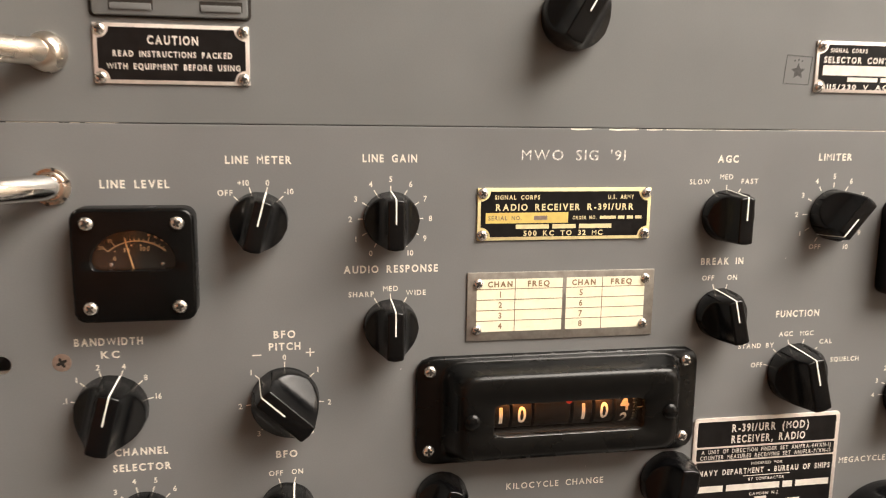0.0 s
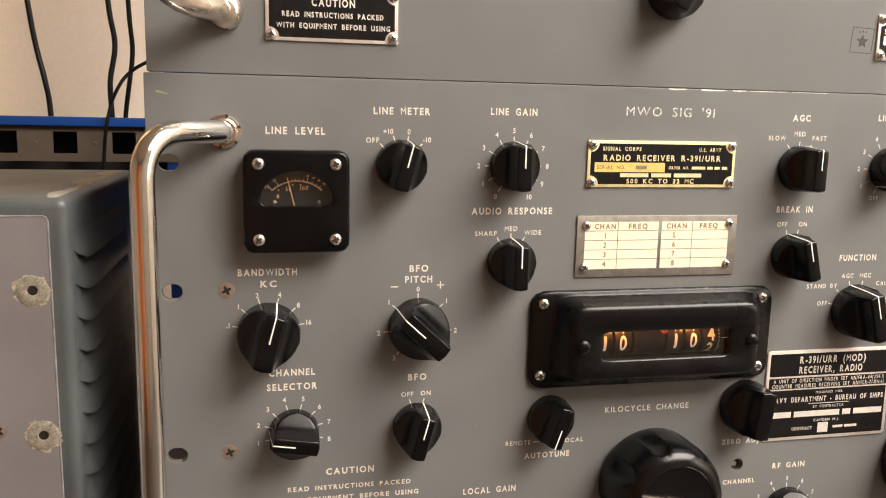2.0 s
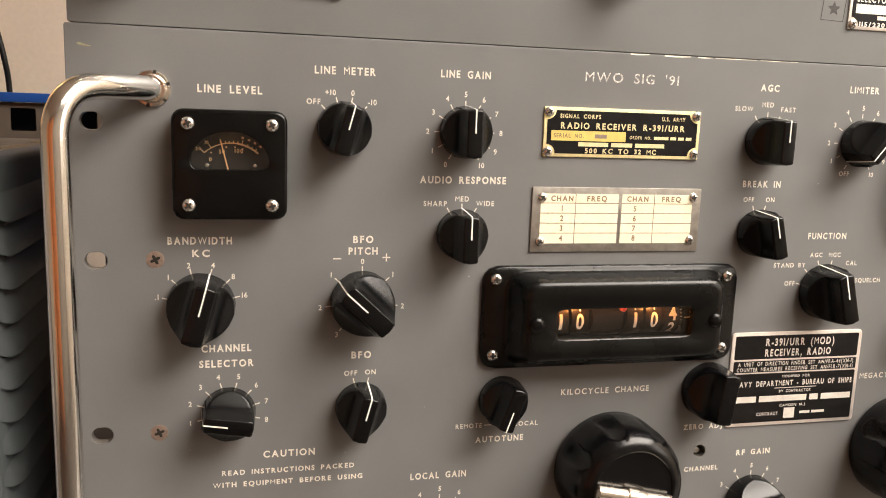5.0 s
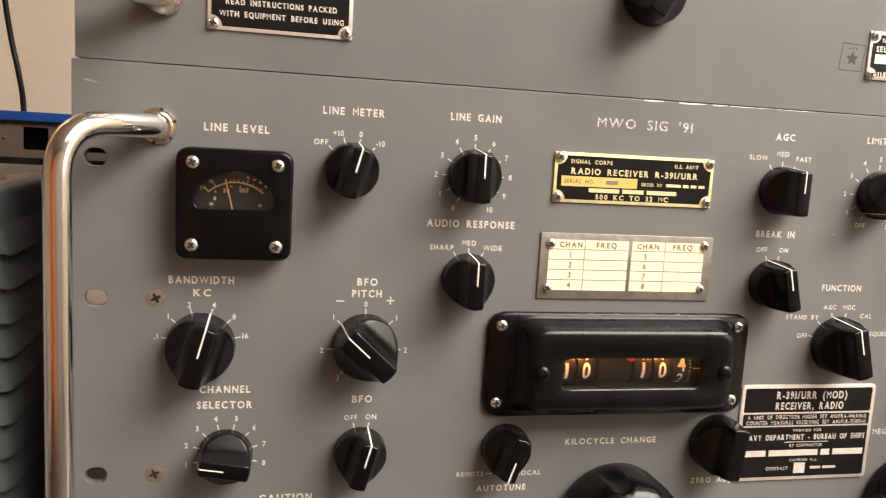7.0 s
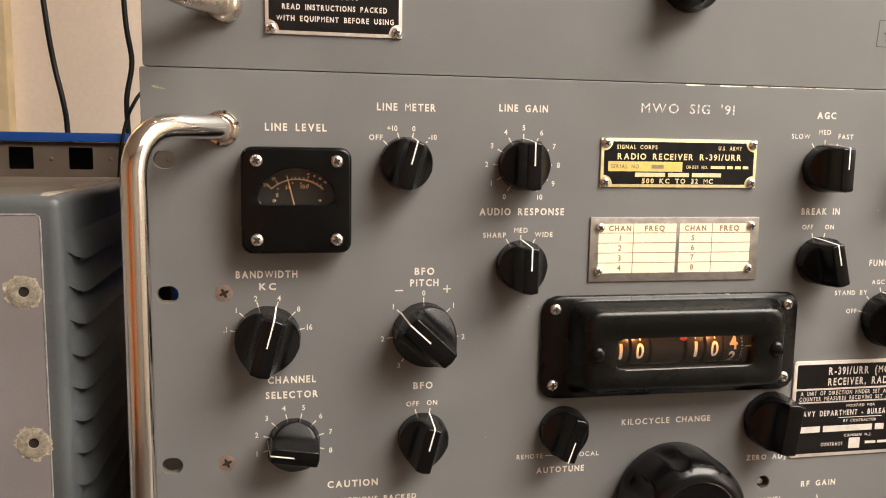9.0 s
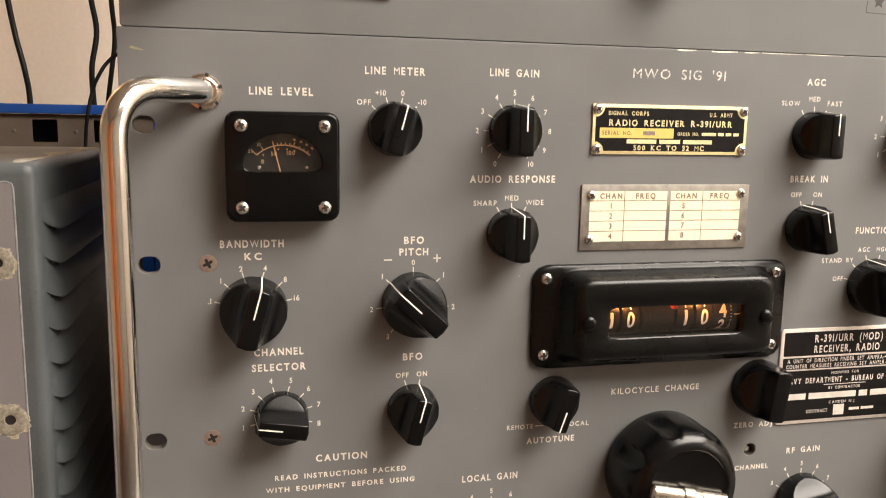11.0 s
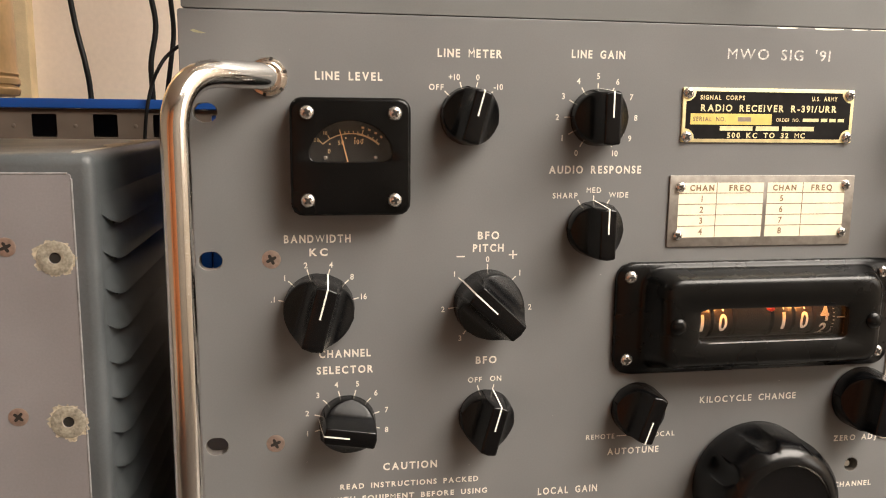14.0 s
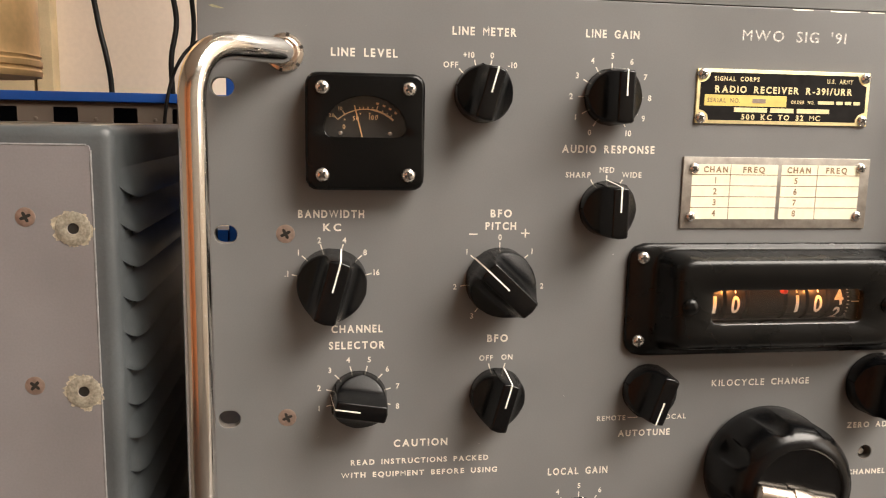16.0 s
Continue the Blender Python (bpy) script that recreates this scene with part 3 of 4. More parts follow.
body = box(CX0, 0.0006, BENCH_Z + 0.006, CX1, CBACK, CTOP, edge=0.0048)
part("body", body, CASE_BLUE, case, "blue-grey painted sheet steel body", mm=False, angle=50)
part("front_plate", plate(rrect(-422.8, -262, -40.6, -61.1, 1.2), holes, -0.55, 0.0, 0.15), CASE, case, "warm grey painted front plate", at=P(0, 0, 0.0), angle=3)
for hu, hv in ((-48, -93), (-47, -158), (-414, -93), (-414, -158)):
    rnd = random.Random(int(hu * 7 + hv))
    jag = [(math.cos(2 * math.pi * k / 60) * q, math.sin(2 * math.pi * k / 60) * q) for k in range(60) for q in [7.2 + 0.6 * math.sin(k * 0.21 + hu) + 0.4 * math.sin(k * 0.73 + hv) + rnd.uniform(-0.8, 0.7)]]
    part("chipped_patch", plate(jag, [ring(2.2, 20)], 0.0, 0.10, 0), BAREDULL, case, "bare chipped metal round a fixing hole", at=P(hu, hv, 0.0))
    part("worn_ring", plate(ring(6.6, 40), [ring(2.3, 20)], 0.10, 0.22, 0.05), BARE, case, at=P(hu, hv, 0.0))
    # near-black disc paints the shade inside the hole
    part("hole_shade", flat(ring(2.3, 20), -0.3), RECESS, case, at=P(hu, hv, 0.0))
for su, sv, tr in ((-65, -88.5, 10), (-65, -155, -15), (-397, -89, 40), (-397, -155, 5)):
    screw(FLAT_SCREW, su, sv, 0.05, case, tr, "dull brown countersunk screw")


def louvre_mesh():
    """One pressed louvre: a sheet that swells from the side and stays open below."""
    bm = bmesh.new()
    ny, L, H, B = 20, 0.146, 0.0135, 0.0034
    rows = []
    for j in range(ny + 1):
        t = j / ny
        y = L * t
        e = min(1.0, t / 0.16, (1 - t) / 0.16)
        s = math.sin(0.5 * math.pi * max(0.0, e)) ** 0.8
        rows.append([bm.verts.new((B * s * math.sin(0.5 * math.pi * q / 6) ** 1.1, y, -H * (q / 6) * (0.55 + 0.45 * s))) for q in range(7)])
    for a, b in zip(rows, rows[1:]):
        for q in range(6):
            bm.faces.new((a[q], a[q + 1], b[q + 1], b[q]))
    inner = [[bm.verts.new((max(v.co.x - 0.0009, -0.0004), v.co.y, v.co.z)) for v in r] for r in rows]
    for a, b in zip(inner, inner[1:]):
        for q in range(6):
            bm.faces.new((b[q], b[q + 1], a[q + 1], a[q]))
    for k in range(ny):
        bm.faces.new((rows[k][6], inner[k][6], inner[k + 1][6], rows[k + 1][6]))
    me = bpy.data.meshes.new("louvre")
    bm.to_mesh(me)
    bm.free()
    me.materials.append(CASE_BLUE)
    return finish(me, 60)


LOUVRE = louvre_mesh()
for k in range(12):
    part("louvre", LOUVRE, None, case, at=Vector((CX1 - 0.0002, 0.0075, CTOP - 0.016 - 0.0148 * k)), keep=True)
    # near-black box paints the shade under the louvre's open edge
    part("louvre_shade", box(CX1 - 0.001, 0.026, CTOP - 0.016 - 0.0148 * k - 0.0138, CX1 + 0.0004, 0.146, CTOP - 0.016 - 0.0148 * k - 0.0110), RECESS, case, mm=False)
wr = random.Random(11)
for y0, y1, w0 in ((0.004, 0.064, 0.007), (0.060, 0.128, 0.010), (0.126, 0.178, 0.011)):
    n = 26
    left = [(CX1 - 0.0054 - w0 * (0.75 + 0.25 * math.sin(k * 0.23 + y0 * 90)) * min(1, 0.45 + k / 14, 0.45 + (n - 1 - k) / 12) - wr.uniform(0, 0.0004), y0 + (y1 - y0) * k / (n - 1)) for k in range(n)]
    right = [(CX1 - 0.0050 + wr.uniform(0, 0.0005), y0 + (y1 - y0) * k / (n - 1)) for k in range(n - 1, -1, -1)]
    wb = bmesh.new()
    lo = [wb.verts.new((x, y, CTOP - 0.0002)) for x, y in left + right]
    hi = [wb.verts.new((x, y, CTOP + 0.00012)) for x, y in left + right]
    for k in range(len(lo)):
        wb.faces.new((lo[k], lo[(k + 1) % len(lo)], hi[(k + 1) % len(lo)], hi[k]))
    wb.faces.new(hi)
    part("worn_patch", wb, BAREEDGE, case, "worn bare metal along the top edge", mm=False)
# thin pale lines along the plate's right and upper edges
part("pale_edge", sweep([P(-40.6, -63, -0.35), P(-40.6, -130, -0.35), P(-40.6, -262, -0.35)], 0.0005, 8), EDGEPALE, case, "pale edge line of the front plate", mm=False)
part("pale_edge", sweep([P(-422, -61.1, -0.3), P(-250, -61.1, -0.3), P(-42.0, -61.1, -0.3)], 0.0005, 8), EDGEPALE, case, "pale edge line of the front plate", mm=False)

# golden tube on the case
can = thing("brass_canister", (-0.1545, 0.150, CTOP), "golden brass cylinder with ribbed rim on a brown block", "canister")
part("block", box(-0.188, 0.122, CTOP + 0.0002, -0.140, 0.178, TOP - 0.0300, edge=0.001), BLOCK, can, "dark brown block", mm=False)
R0 = 48.5
prof = [(R0 - 3, -30), (R0, -29.5), (R0 + 0.5, -28), (R0 + 0.6, -26.5), (R0 - 0.2, -25.6), (R0 - 0.2, -24.6), (R0 + 0.6, -23.8), (R0 + 0.6, -21), (R0 - 0.2, -20.2),
        (R0 - 0.2, -19.2), (R0 + 0.4, -18.4), (R0 - 0.3, -17.2), (R0 - 0.4, -10), (R0 - 1.0, 160), (R0 - 3, 162), (R0 - 8, 162.5)]
tube = bmesh.new()
rows = [[tube.verts.new((-0.1545 + r * 0.001 * math.cos(2 * math.pi * k / 64), 0.150 + r * 0.001 * math.sin(2 * math.pi * k / 64), TOP + z * 0.001)) for k in range(64)] for r, z in prof]
for a, b in zip(rows, rows[1:]):
    for k in range(64):
        tube.faces.new((a[k], a[(k + 1) % 64], b[(k + 1) % 64], b[k]))
tube.faces.new(rows[0][::-1])
tube.faces.new(rows[-1])
part("cylinder", tube, GOLD, can, "golden brass cylinder with ribs near its lower rim", mm=False, angle=40)

# ---------------------------------------------------------------- receiver
rx = thing("radio_receiver", (0.2413, 0.2, BENCH_Z), "grey rack-mounted military radio receiver with black knobs, meters and nameplates", "radio receiver")


def slot(u, v, r=3.6, half=4.4):
    return [(u + half - r + x if x > 0 else u - half + r + x, v + y) for x, y in ring(r, 24, 0, 0)]


panel_holes = [slot(u, v) for u in (8.75, 473.85) for v in (-38.1, -95.25, -171.45, -228.6)]
panel_holes += [ring(3.3, 24, 295.5, -197.5), rrect(204, -133, 279, -115, 2, 3), rrect(44, -59, 81, -38.5 - 1, 2, 3), rrect(402, -59, 438, -39.5, 2, 3)]
part("front_panel", bare_holes(plate(rrect(0, -266.7, 482.6, -0.15, 1.0, 3), panel_holes, -4.8, 0, 0.3), 0, -266.7, 482.6, 0), (PAINT, ALU), rx, "grey painted front panel", at=P(0, 0), angle=3)
part("chassis", box(0.022, 0.006, BENCH_Z + 0.004, 0.460, 0.38, TOP - 0.003, edge=0.002), RECESS, rx, "dark chassis behind the panel", mm=False)
part("adjuster_shaft", lathe([(1.5, -4.7), (1.5, -2.2), (1.1, -1.8)], 16), ALU, rx, at=P(295.0, -197.8))
part("paint_chip", flat([(4.2, -8.0), (5.6, -7.5), (8.0, -8.2), (10.2, -8.9), (8.2, -9.0), (5.8, -8.6)], 0.07), CHIP, rx, "yellowish paint chip", at=P(0, 0))
# worn slivers along the seam, their glints put into the bright colour
for a, b, dp in ((241.5, 251.0, 0.75), (258.8, 272.3, 0.8), (276.0, 283.6, 0.6), (285.0, 307.0, 0.4), (309.0, 330.0, 0.32)):
    part("pale_edge", flat([(a, -0.2 - dp * 0.7), (a + (b - a) * 0.3, -0.2 - dp), (a + (b - a) * 0.7, -0.2 - dp * 0.8), (b, -0.2 - dp * 0.5), (b, -0.2), (a, -0.2)], 0.06), BAREBRIGHT, rx, "bare metal on the worn upper edge, its glints in the colour", at=P(0, 0))
sk, rs = bmesh.new(), random.Random(5)
for k in range(26):
    a, u, v = rs.uniform(0, 6.28), rs.uniform(15, 465), rs.uniform(-255, -8)
    l = rs.uniform(0.15, 0.7)
    bar(u, v, u + l * math.cos(a), v + l * math.sin(a), 0.16, 0.06, sk)
tagged(part("paint_specks", sk, WORN, rx, "tiny pale paint specks", at=P(0, 0)), kind="stuff")
for su, sv, tr in ((32, -95, 8), (32, -171.5, 12), (450.6, -95, 30), (450.6, -171.5, 3)):
    screw(FLAT_SCREW, su, sv, 0.03, rx, tr, "dull brown countersunk screw")

for hu in (32.3, 450.3):
    handle("handle", hu, -24.5, -242.0, CHROME, rx, "polished chrome bent handle", 0.021)
    for hv in (-24.5, -242.0):
        fl = part("handle_collar", lathe([(7.4, 0), (7.4, 0.9), (7.0, 1.5), (5.9, 1.7), (5.6, 2.8), (5.1, 3.0), (4.9, 2.4)], 40), NICKEL, rx, "satin notched collar", at=P(hu, hv))
        # notches are near-black bars, shade by colour instead of cuts
        for k in range(6):
            a = radians(60 * k + 12)
            part("notch", bar(math.sin(a) * 6.1, math.cos(a) * 6.1, math.sin(a) * 7.5, math.cos(a) * 7.5, 1.2, 1.75, None, 0.5), RECESS, fl, at=P(hu, hv))

# engraved legends
def head(t, u0, u1, v, h=3.3):
    legend(t, u0, u1, v, h, rx, weight=0.034)


head("LINE LEVEL", 50, 76, -23.6)
head("LINE METER", 97.6, 123.6, -14)
head("LINE GAIN", 152.3, 175, -13.2)
head("AUDIO RESPONSE", 144.3, 184.3, -59.7)
head("BANDWIDTH", 37, 63.2, -87)
head("KC", 46.8, 54, -92.4, 3.1)
head("BFO", 115, 124, -86.6)
head("PITCH", 113, 126, -91.8)
head("CHANNEL", 50, 71, -134.4)
head("SELECTOR", 49, 72, -141.3)
head("BFO", 115, 124, -139.5)
head("CAUTION", 76, 99, -184.4, 3.3)
legend("READ INSTRUCTIONS PACKED", 58, 117, -192.3, 2.4, rx, weight=0.034)
legend("WITH EQUIPMENT BEFORE USING", 54, 121, -197.9, 2.4, rx, weight=0.034)
head("AUTOTUNE", 175, 199, -183.8, 3.0)
head("LOCAL GAIN", 143.8, 171, -200.3)
legend("KILOCYCLE CHANGE", 217.3, 264, -162, 3.0, rx)
head("ZERO ADJ", 285, 307, -184, 2.8)
head("CHANNEL", 287.5, 306.8, -207, 2.6)
head("RF GAIN", 317, 336.8, -199.8, 3.1)
head("PHONES", 79, 96, -212.3)
head("AGC", 310.8, 321, -13)
head("LIMITER", 361, 378, -12)
head("BREAK IN", 306, 327, -59.5)
head("FUNCTION", 346, 368.5, -85.4)
head("CARRIER LEVEL", 399, 440, -22.8)
legend("MEGACYCLE CHANGE", 387, 434, -161, 3.0, rx)
head("ANT", 417, 426, -96, 2.8)
head("TRIM", 415.5, 427.5, -100.2, 2.8)
legend("MWO SIG '91", 220, 267, -11.6, 4.4, rx, WORN, 0.05, 0.010, name="stamped_marking")
legend("REMOTE", 165, 178, -176.6, 2.3, rx)
legend("LOCAL", 194.3, 206.2, -176.8, 2.3, rx)
part("tick_mark", bar(179, -176.6, 183.5, -176.6, 0.45, 0.12, bar(183.3, -176.6, 183.3, -174.5, 0.45, 0.12)), LEGEND, rx, at=P(0, 0))
part("minus_sign", bar(106.2, -95.2, 109.8, -95.2, 0.55, 0.12), LEGEND, rx, at=P(0, 0))
part("plus_sign", bar(128.2, -94.8, 131.8, -94.8, 0.55, 0.12, bar(130, -96.6, 130, -93.0, 0.55, 0.12)), LEGEND, rx, at=P(0, 0))
part("minus_sign", bar(409.5, -101.8, 413.0, -101.8, 0.55, 0.12), LEGEND, rx, at=P(0, 0))


def tag(t, u, v, h=2.35):
    legend(t, u, None, v, h, rx, name="legend")


SR, LR = 10.6, 13.2
# line meter, line gain, agc, limiter: one row
dial(110.3, -38.4, SR, [("", -45), ("", -15), ("", 15), ("", 45)], rx)
tag("OFF", 97.2, -27.2)
tag("+10", 104.4, -23.2)
tag("0", 113.9, -23.2)
tag("-10", 122.3, -26.8)
knob(SMALL, 110.3, -38.4, 15, rx)
TEN = [(str(k), -150 + 30 * k) for k in range(11)]
dial(164, -38.4, SR, TEN, rx)
knob(SMALL, 164, -38.4, 0, rx)
dial(316, -38.4, SR, [("", -30), ("", 0), ("", 30)], rx)
tag("SLOW", 302.8, -23.2)
tag("MED", 315.7, -21.0)
tag("FAST", 327.2, -23)
knob(SMALL, 316, -38.4, 0, rx)
dial(370, -38.4, SR + 1.0, TEN[1:], rx)
tag("OFF", 362.8, -53.6)
ticks(370, -38.4, SR + 1.9, SR + 4.2, [-150], rx)
knob(SMALL, 370, -38.4, -141, rx)
# audio response, break in
dial(164, -84.2, SR, [("", -30), ("", 0), ("", 30)], rx)
tag("SHARP", 151.6, -70.4)
tag("MED", 164, -68.2)
tag("WIDE", 174.9, -70.2)
knob(SMALL, 164, -84.2, 0, rx)
dial(316.2, -83.6, SR, [("", -15), ("", 15)], rx)
tag("OFF", 310, -67.2)
tag("ON", 322, -67.2)
knob(SMALL, 316.2, -83.6, -14, rx)
# bandwidth, bfo pitch
dial(50.3, -115.0, LR, [(".1", -78), ("1", -47), ("2", -16), ("4", 16), ("8", 47), ("16", 77)], rx, reach=4.8)
knob(LARGE, 50.3, -115.0, 15, rx)
dial(119.3, -114.9, LR, [("3", -143), ("2", -97), ("1", -48), ("0", 0), ("1", 48), ("2", 97), ("3", 143)], rx, reach=5.2)
knob(LARGE, 119.3, -114.9, -47, rx)
# channel selector, bfo, autotune, zero adjust
dial(61.2, -163.6, SR, [(str(k + 1), -105 + 30 * k) for k in range(8)], rx)
knob(SMALL, 61.2, -163.6, -81, rx)
dial(119.5, -163.8, SR, [("", -15), ("", 15)], rx)
tag("OFF", 114.8, -148)
tag("ON", 123.8, -147.8)
knob(SMALL, 119.5, -163.8, 15, rx)
knob(SMALL, 187.2, -163.8, -161, rx)
knob(LARGE, 296.0, -163.8, -172, rx, line=False)
# function
dial(357.6, -114, LR, [("", a) for a in (-75, -45, -15, 15, 45, 75)], rx)
tag("OFF", 338, -109.8)
tag("STAND BY", 337, -100.4)
tag("AGC", 352, -95.2)
tag("MGC", 363, -95.2)
tag("CAL", 373.4, -99.6)
tag("SQUELCH", 384.5, -108.8)
knob(LARGE, 357.6, -114, -15, rx)
# lower gains, antenna trimmer
dial(158.3, -226.5, LR, TEN, rx)
knob(LARGE, 158.3, -226.5, 6, rx)
dial(326.8, -226.6, LR, TEN, rx)
knob(LARGE, 326.8, -226.6, 80, rx)
dial(421.5, -128, LR, [("4", -90), ("3", -68), ("2", -46), ("1", -23), ("0", 0), ("1", 23), ("2", 46), ("3", 68), ("4", 90)], rx)
knob(LARGE, 421.5, -128, 50, rx)


def phone_jack(u, v):
    j = part("phone_jack", lathe([(5.6, 0), (5.6, 1.2), (5.0, 1.8), (5.0, 4.2), (4.4, 4.6), (3.3, 4.6), (3.3, 1.0)], 28, False), CHROME, rx, "chromed headphone jack", at=P(u, v))
    # near-black disc paints the shade down the jack's bore
    part("jack_hole", flat(ring(3.4, 24), 1.2), RECESS, j, at=P(u, v))


phone_jack(87.5, -227.0)


def crank_knob(u, v, crank):
    """Large scalloped tuning knob; one has a folded crank."""
    bm = bmesh.new()
    n, prof = 240, [(27.9, 0.6, 0), (28.6, 2.0, 0), (28.7, 7.0, 0), (28.7, 9.0, 0.35), (28.7, 13.0, 0.8), (28.7, 16.0, 1), (28.5, 19, 1), (28.1, 22, 1), (27.5, 24.4, 1), (26.7, 26.4, 1), (25.6, 28.1, 1),
                    (24.2, 29.4, 1), (22.7, 30.3, 1), (21.2, 30.9, 1), (20.2, 31.0, 0), (19.7, 30.7, 0), (19.3, 30.1, 0), (0.01, 29.8, 0)]
    rows = []
    for r, d, s in prof:
        row = []
        for k in range(n):
            a = 2 * math.pi * k / n
            c = abs(((a * 8 / (2 * math.pi)) + 0.167) % 1.0 - 0.5) * 2      # 0 in the middle of a notch
            reach = 28.7 - s * 3.0 * math.sqrt(max(0.0, 1 - (c / 0.46) ** 2))
            row.append(bm.verts.new((min(r, reach) * math.cos(a), min(r, reach) * math.sin(a), d)))
        rows.append(row)
    for a, b in zip(rows, rows[1:]):
        for k in range(n):
            bm.faces.new((a[k], a[(k + 1) % n], b[(k + 1) % n], b[k]))
    bm.faces.new(rows[0][::-1])
    bm.faces.new(rows[-1])
    k = part("tuning_knob", bm, BAKELITE, rx, "large scalloped black tuning knob", at=P(u, v), angle=34)
    if crank:
        bm = bmesh.new()
        prof = [(0.1, -19.5), (2.6, -19.5), (3.7, -19), (3.7, -4.6), (2.6, -4.3), (2.6, -4.0), (4.2, -3.8), (4.3, -3.4), (4.3, 4.6), (4.1, 5.0), (2.7, 5.2), (2.7, 5.5), (3.6, 5.7), (3.6, 18.6), (2.4, 19.2), (0.1, 19.2)]
        rows = [[bm.verts.new((l, r * math.cos(2 * math.pi * j / 24), 32.4 + r * math.sin(2 * math.pi * j / 24))) for j in range(24)] for r, l in prof]
        for a, b in zip(rows, rows[1:]):
            for j in range(24):
                bm.faces.new((a[j], a[(j + 1) % 24], b[(j + 1) % 24], b[j]))
        part("folded_crank", bm, NICKEL, k, "folded satin metal crank", at=P(u - 1.0, v - 1.6), turn=12, angle=40)


crank_knob(243.9, -201.2, True)
crank_knob(413.5, -200.8, False)


# meters
def meter(u, v, needle, parent):
    """Square black meter with an arched window; u, v is its middle."""
    win = []
    for k in range(25):
        a = math.pi * k / 24
        win.append((16.1 * math.cos(a), 0.9 + 13.0 * math.sin(a)))
    win += [(-15.8, -0.4), (-14.7, -1.7), (-13.0, -2.2), (13.0, -2.2), (14.7, -1.7), (15.8, -0.4)]
    cu, cv = 0.0, 3.5
    def o(i):
        return sample(rrect(-22.9 + i, -22.5 + i, 22.9 - i, 22.3 - i, 4.6 - i * 0.5), cu, cv)
    w = sample(win, cu, cv)
    wi = [(cu + (a - cu) * 0.97, cv + (b - cv) * 0.97) for a, b in w]
    m = part("level_meter", loft([(o(0), 0), (o(0), 9.2), (o(0.25), 10.2), (o(0.9), 10.85), (o(1.5), 11), (w, 11), (wi, 10.6), (wi, 4.0)], cap1=False), METERCASE, parent,
             "square black panel meter with an arched window", at=P(u, v), angle=40)
    part("dial_face", flat(ring(19, 40, 0, 2), 4.2, 0.5), DIALFACE, m, "dark meter dial", at=P(u, v))
    pu, pv, R = 0.3, -7.5, 16.2
    arc = bmesh.new()
    def at(a, r):
        return pu + math.sin(radians(a)) * r, pv + math.cos(radians(a)) * r
    for k in range(28):
        a = -42 + 3.0 * k
        bar(*at(a, R), *at(a + 3.05, R), 0.45 if k < 17 else 0.8, 4.3, arc)
    for a, l in ((-42, 2.2), (-30, 1.6), (-14, 2.0), (-8, 1.0), (-3, 1.0), (3, 1.0), (9, 1.0), (15, 2.0), (23, 1.0), (30, 1.0), (36, 1.2)):
        bar(*at(a, R), *at(a, R + l), 0.4, 4.3, arc)
    for a in (-34, -8, 6, 18):
        bar(*at(a, R - 1.3), *at(a, R - 1.9), 0.6, 4.3, arc)
    part("scale_arc", arc, DIALMARK, m, "amber scale arc", at=P(u, v))
    for t, a, r, h in (("0", -42, 12.6, 1.7), ("50", -17, 13.2, 1.7), ("100", 13, 13.4, 1.8), ("20", -44, 19.0, 1.4), ("10", -31, 19.0, 1.4)):
        x, y = at(a, r)
        part("scale_numeral", letters(t, x, None, y, h, 4.3), DIALMARK, m, at=P(u, v))
    for a in (14, 22, 30, 38):
        part("scale_bar", bar(*at(a - 1.6, R + 2.8), *at(a + 1.6, R + 2.8), 0.8, 4.3), NEEDLE, m, at=P(u, v))
    for x in (-9.4, 9.8):
        part("dial_screw", lathe([(0.9, 4.2), (0.8, 4.6), (0.3, 4.8)], 12), STEEL, m, at=P(u + x, v - 0.6))
    part("needle", bar(*at(needle, 3.0), *at(needle, R + 1.6), 0.5, 5.4), NEEDLE, m, "thin orange needle", at=P(u, v))
    g = part("meter_glass", flat(wi, 9.4, 0.2), GLASS, m, "clear glass", at=P(u, v))
    g.visible_shadow = False
    for x, y, t in ((-16.5, 16.5, 12), (16.6, 16.5, 8), (-16.5, -16.5, -8), (16.6, -16.5, 20)):
        screw(PAN_SCREW, u + x, v + y, 11.0, m, t, "bright cross-head screw")
    part("edge_chip", flat([(-13.5, 21.3), (-9.5, 21.2), (-10.2, 19.9), (-12.4, 20.0)], 11.08), HOOD, m, at=P(u, v))


meter(63.1, -54.2, -14, rx)
meter(419.5, -54.2, -14, rx)
point_lamp("meter_lamp", P(63.1, -44.8, 8.2), 0.0002, (1.0, 0.5, 0.2), 0.001)
point_lamp("meter_lamp", P(419.5, -44.8, 8.2), 0.0002, (1.0, 0.5, 0.2), 0.001)

# counter hood
hc = (241.5, -123.7)
def hl(u0, v0, u1, v1, r):
    return sample(rrect(u0, v0, u1, v1, r, 8), hc[0], hc[1], 144)
winl = hl(206.2, -131.8, 276.0, -116.1, 2.6)
wini = hl(206.9, -131.1, 275.3, -116.8, 2.2)
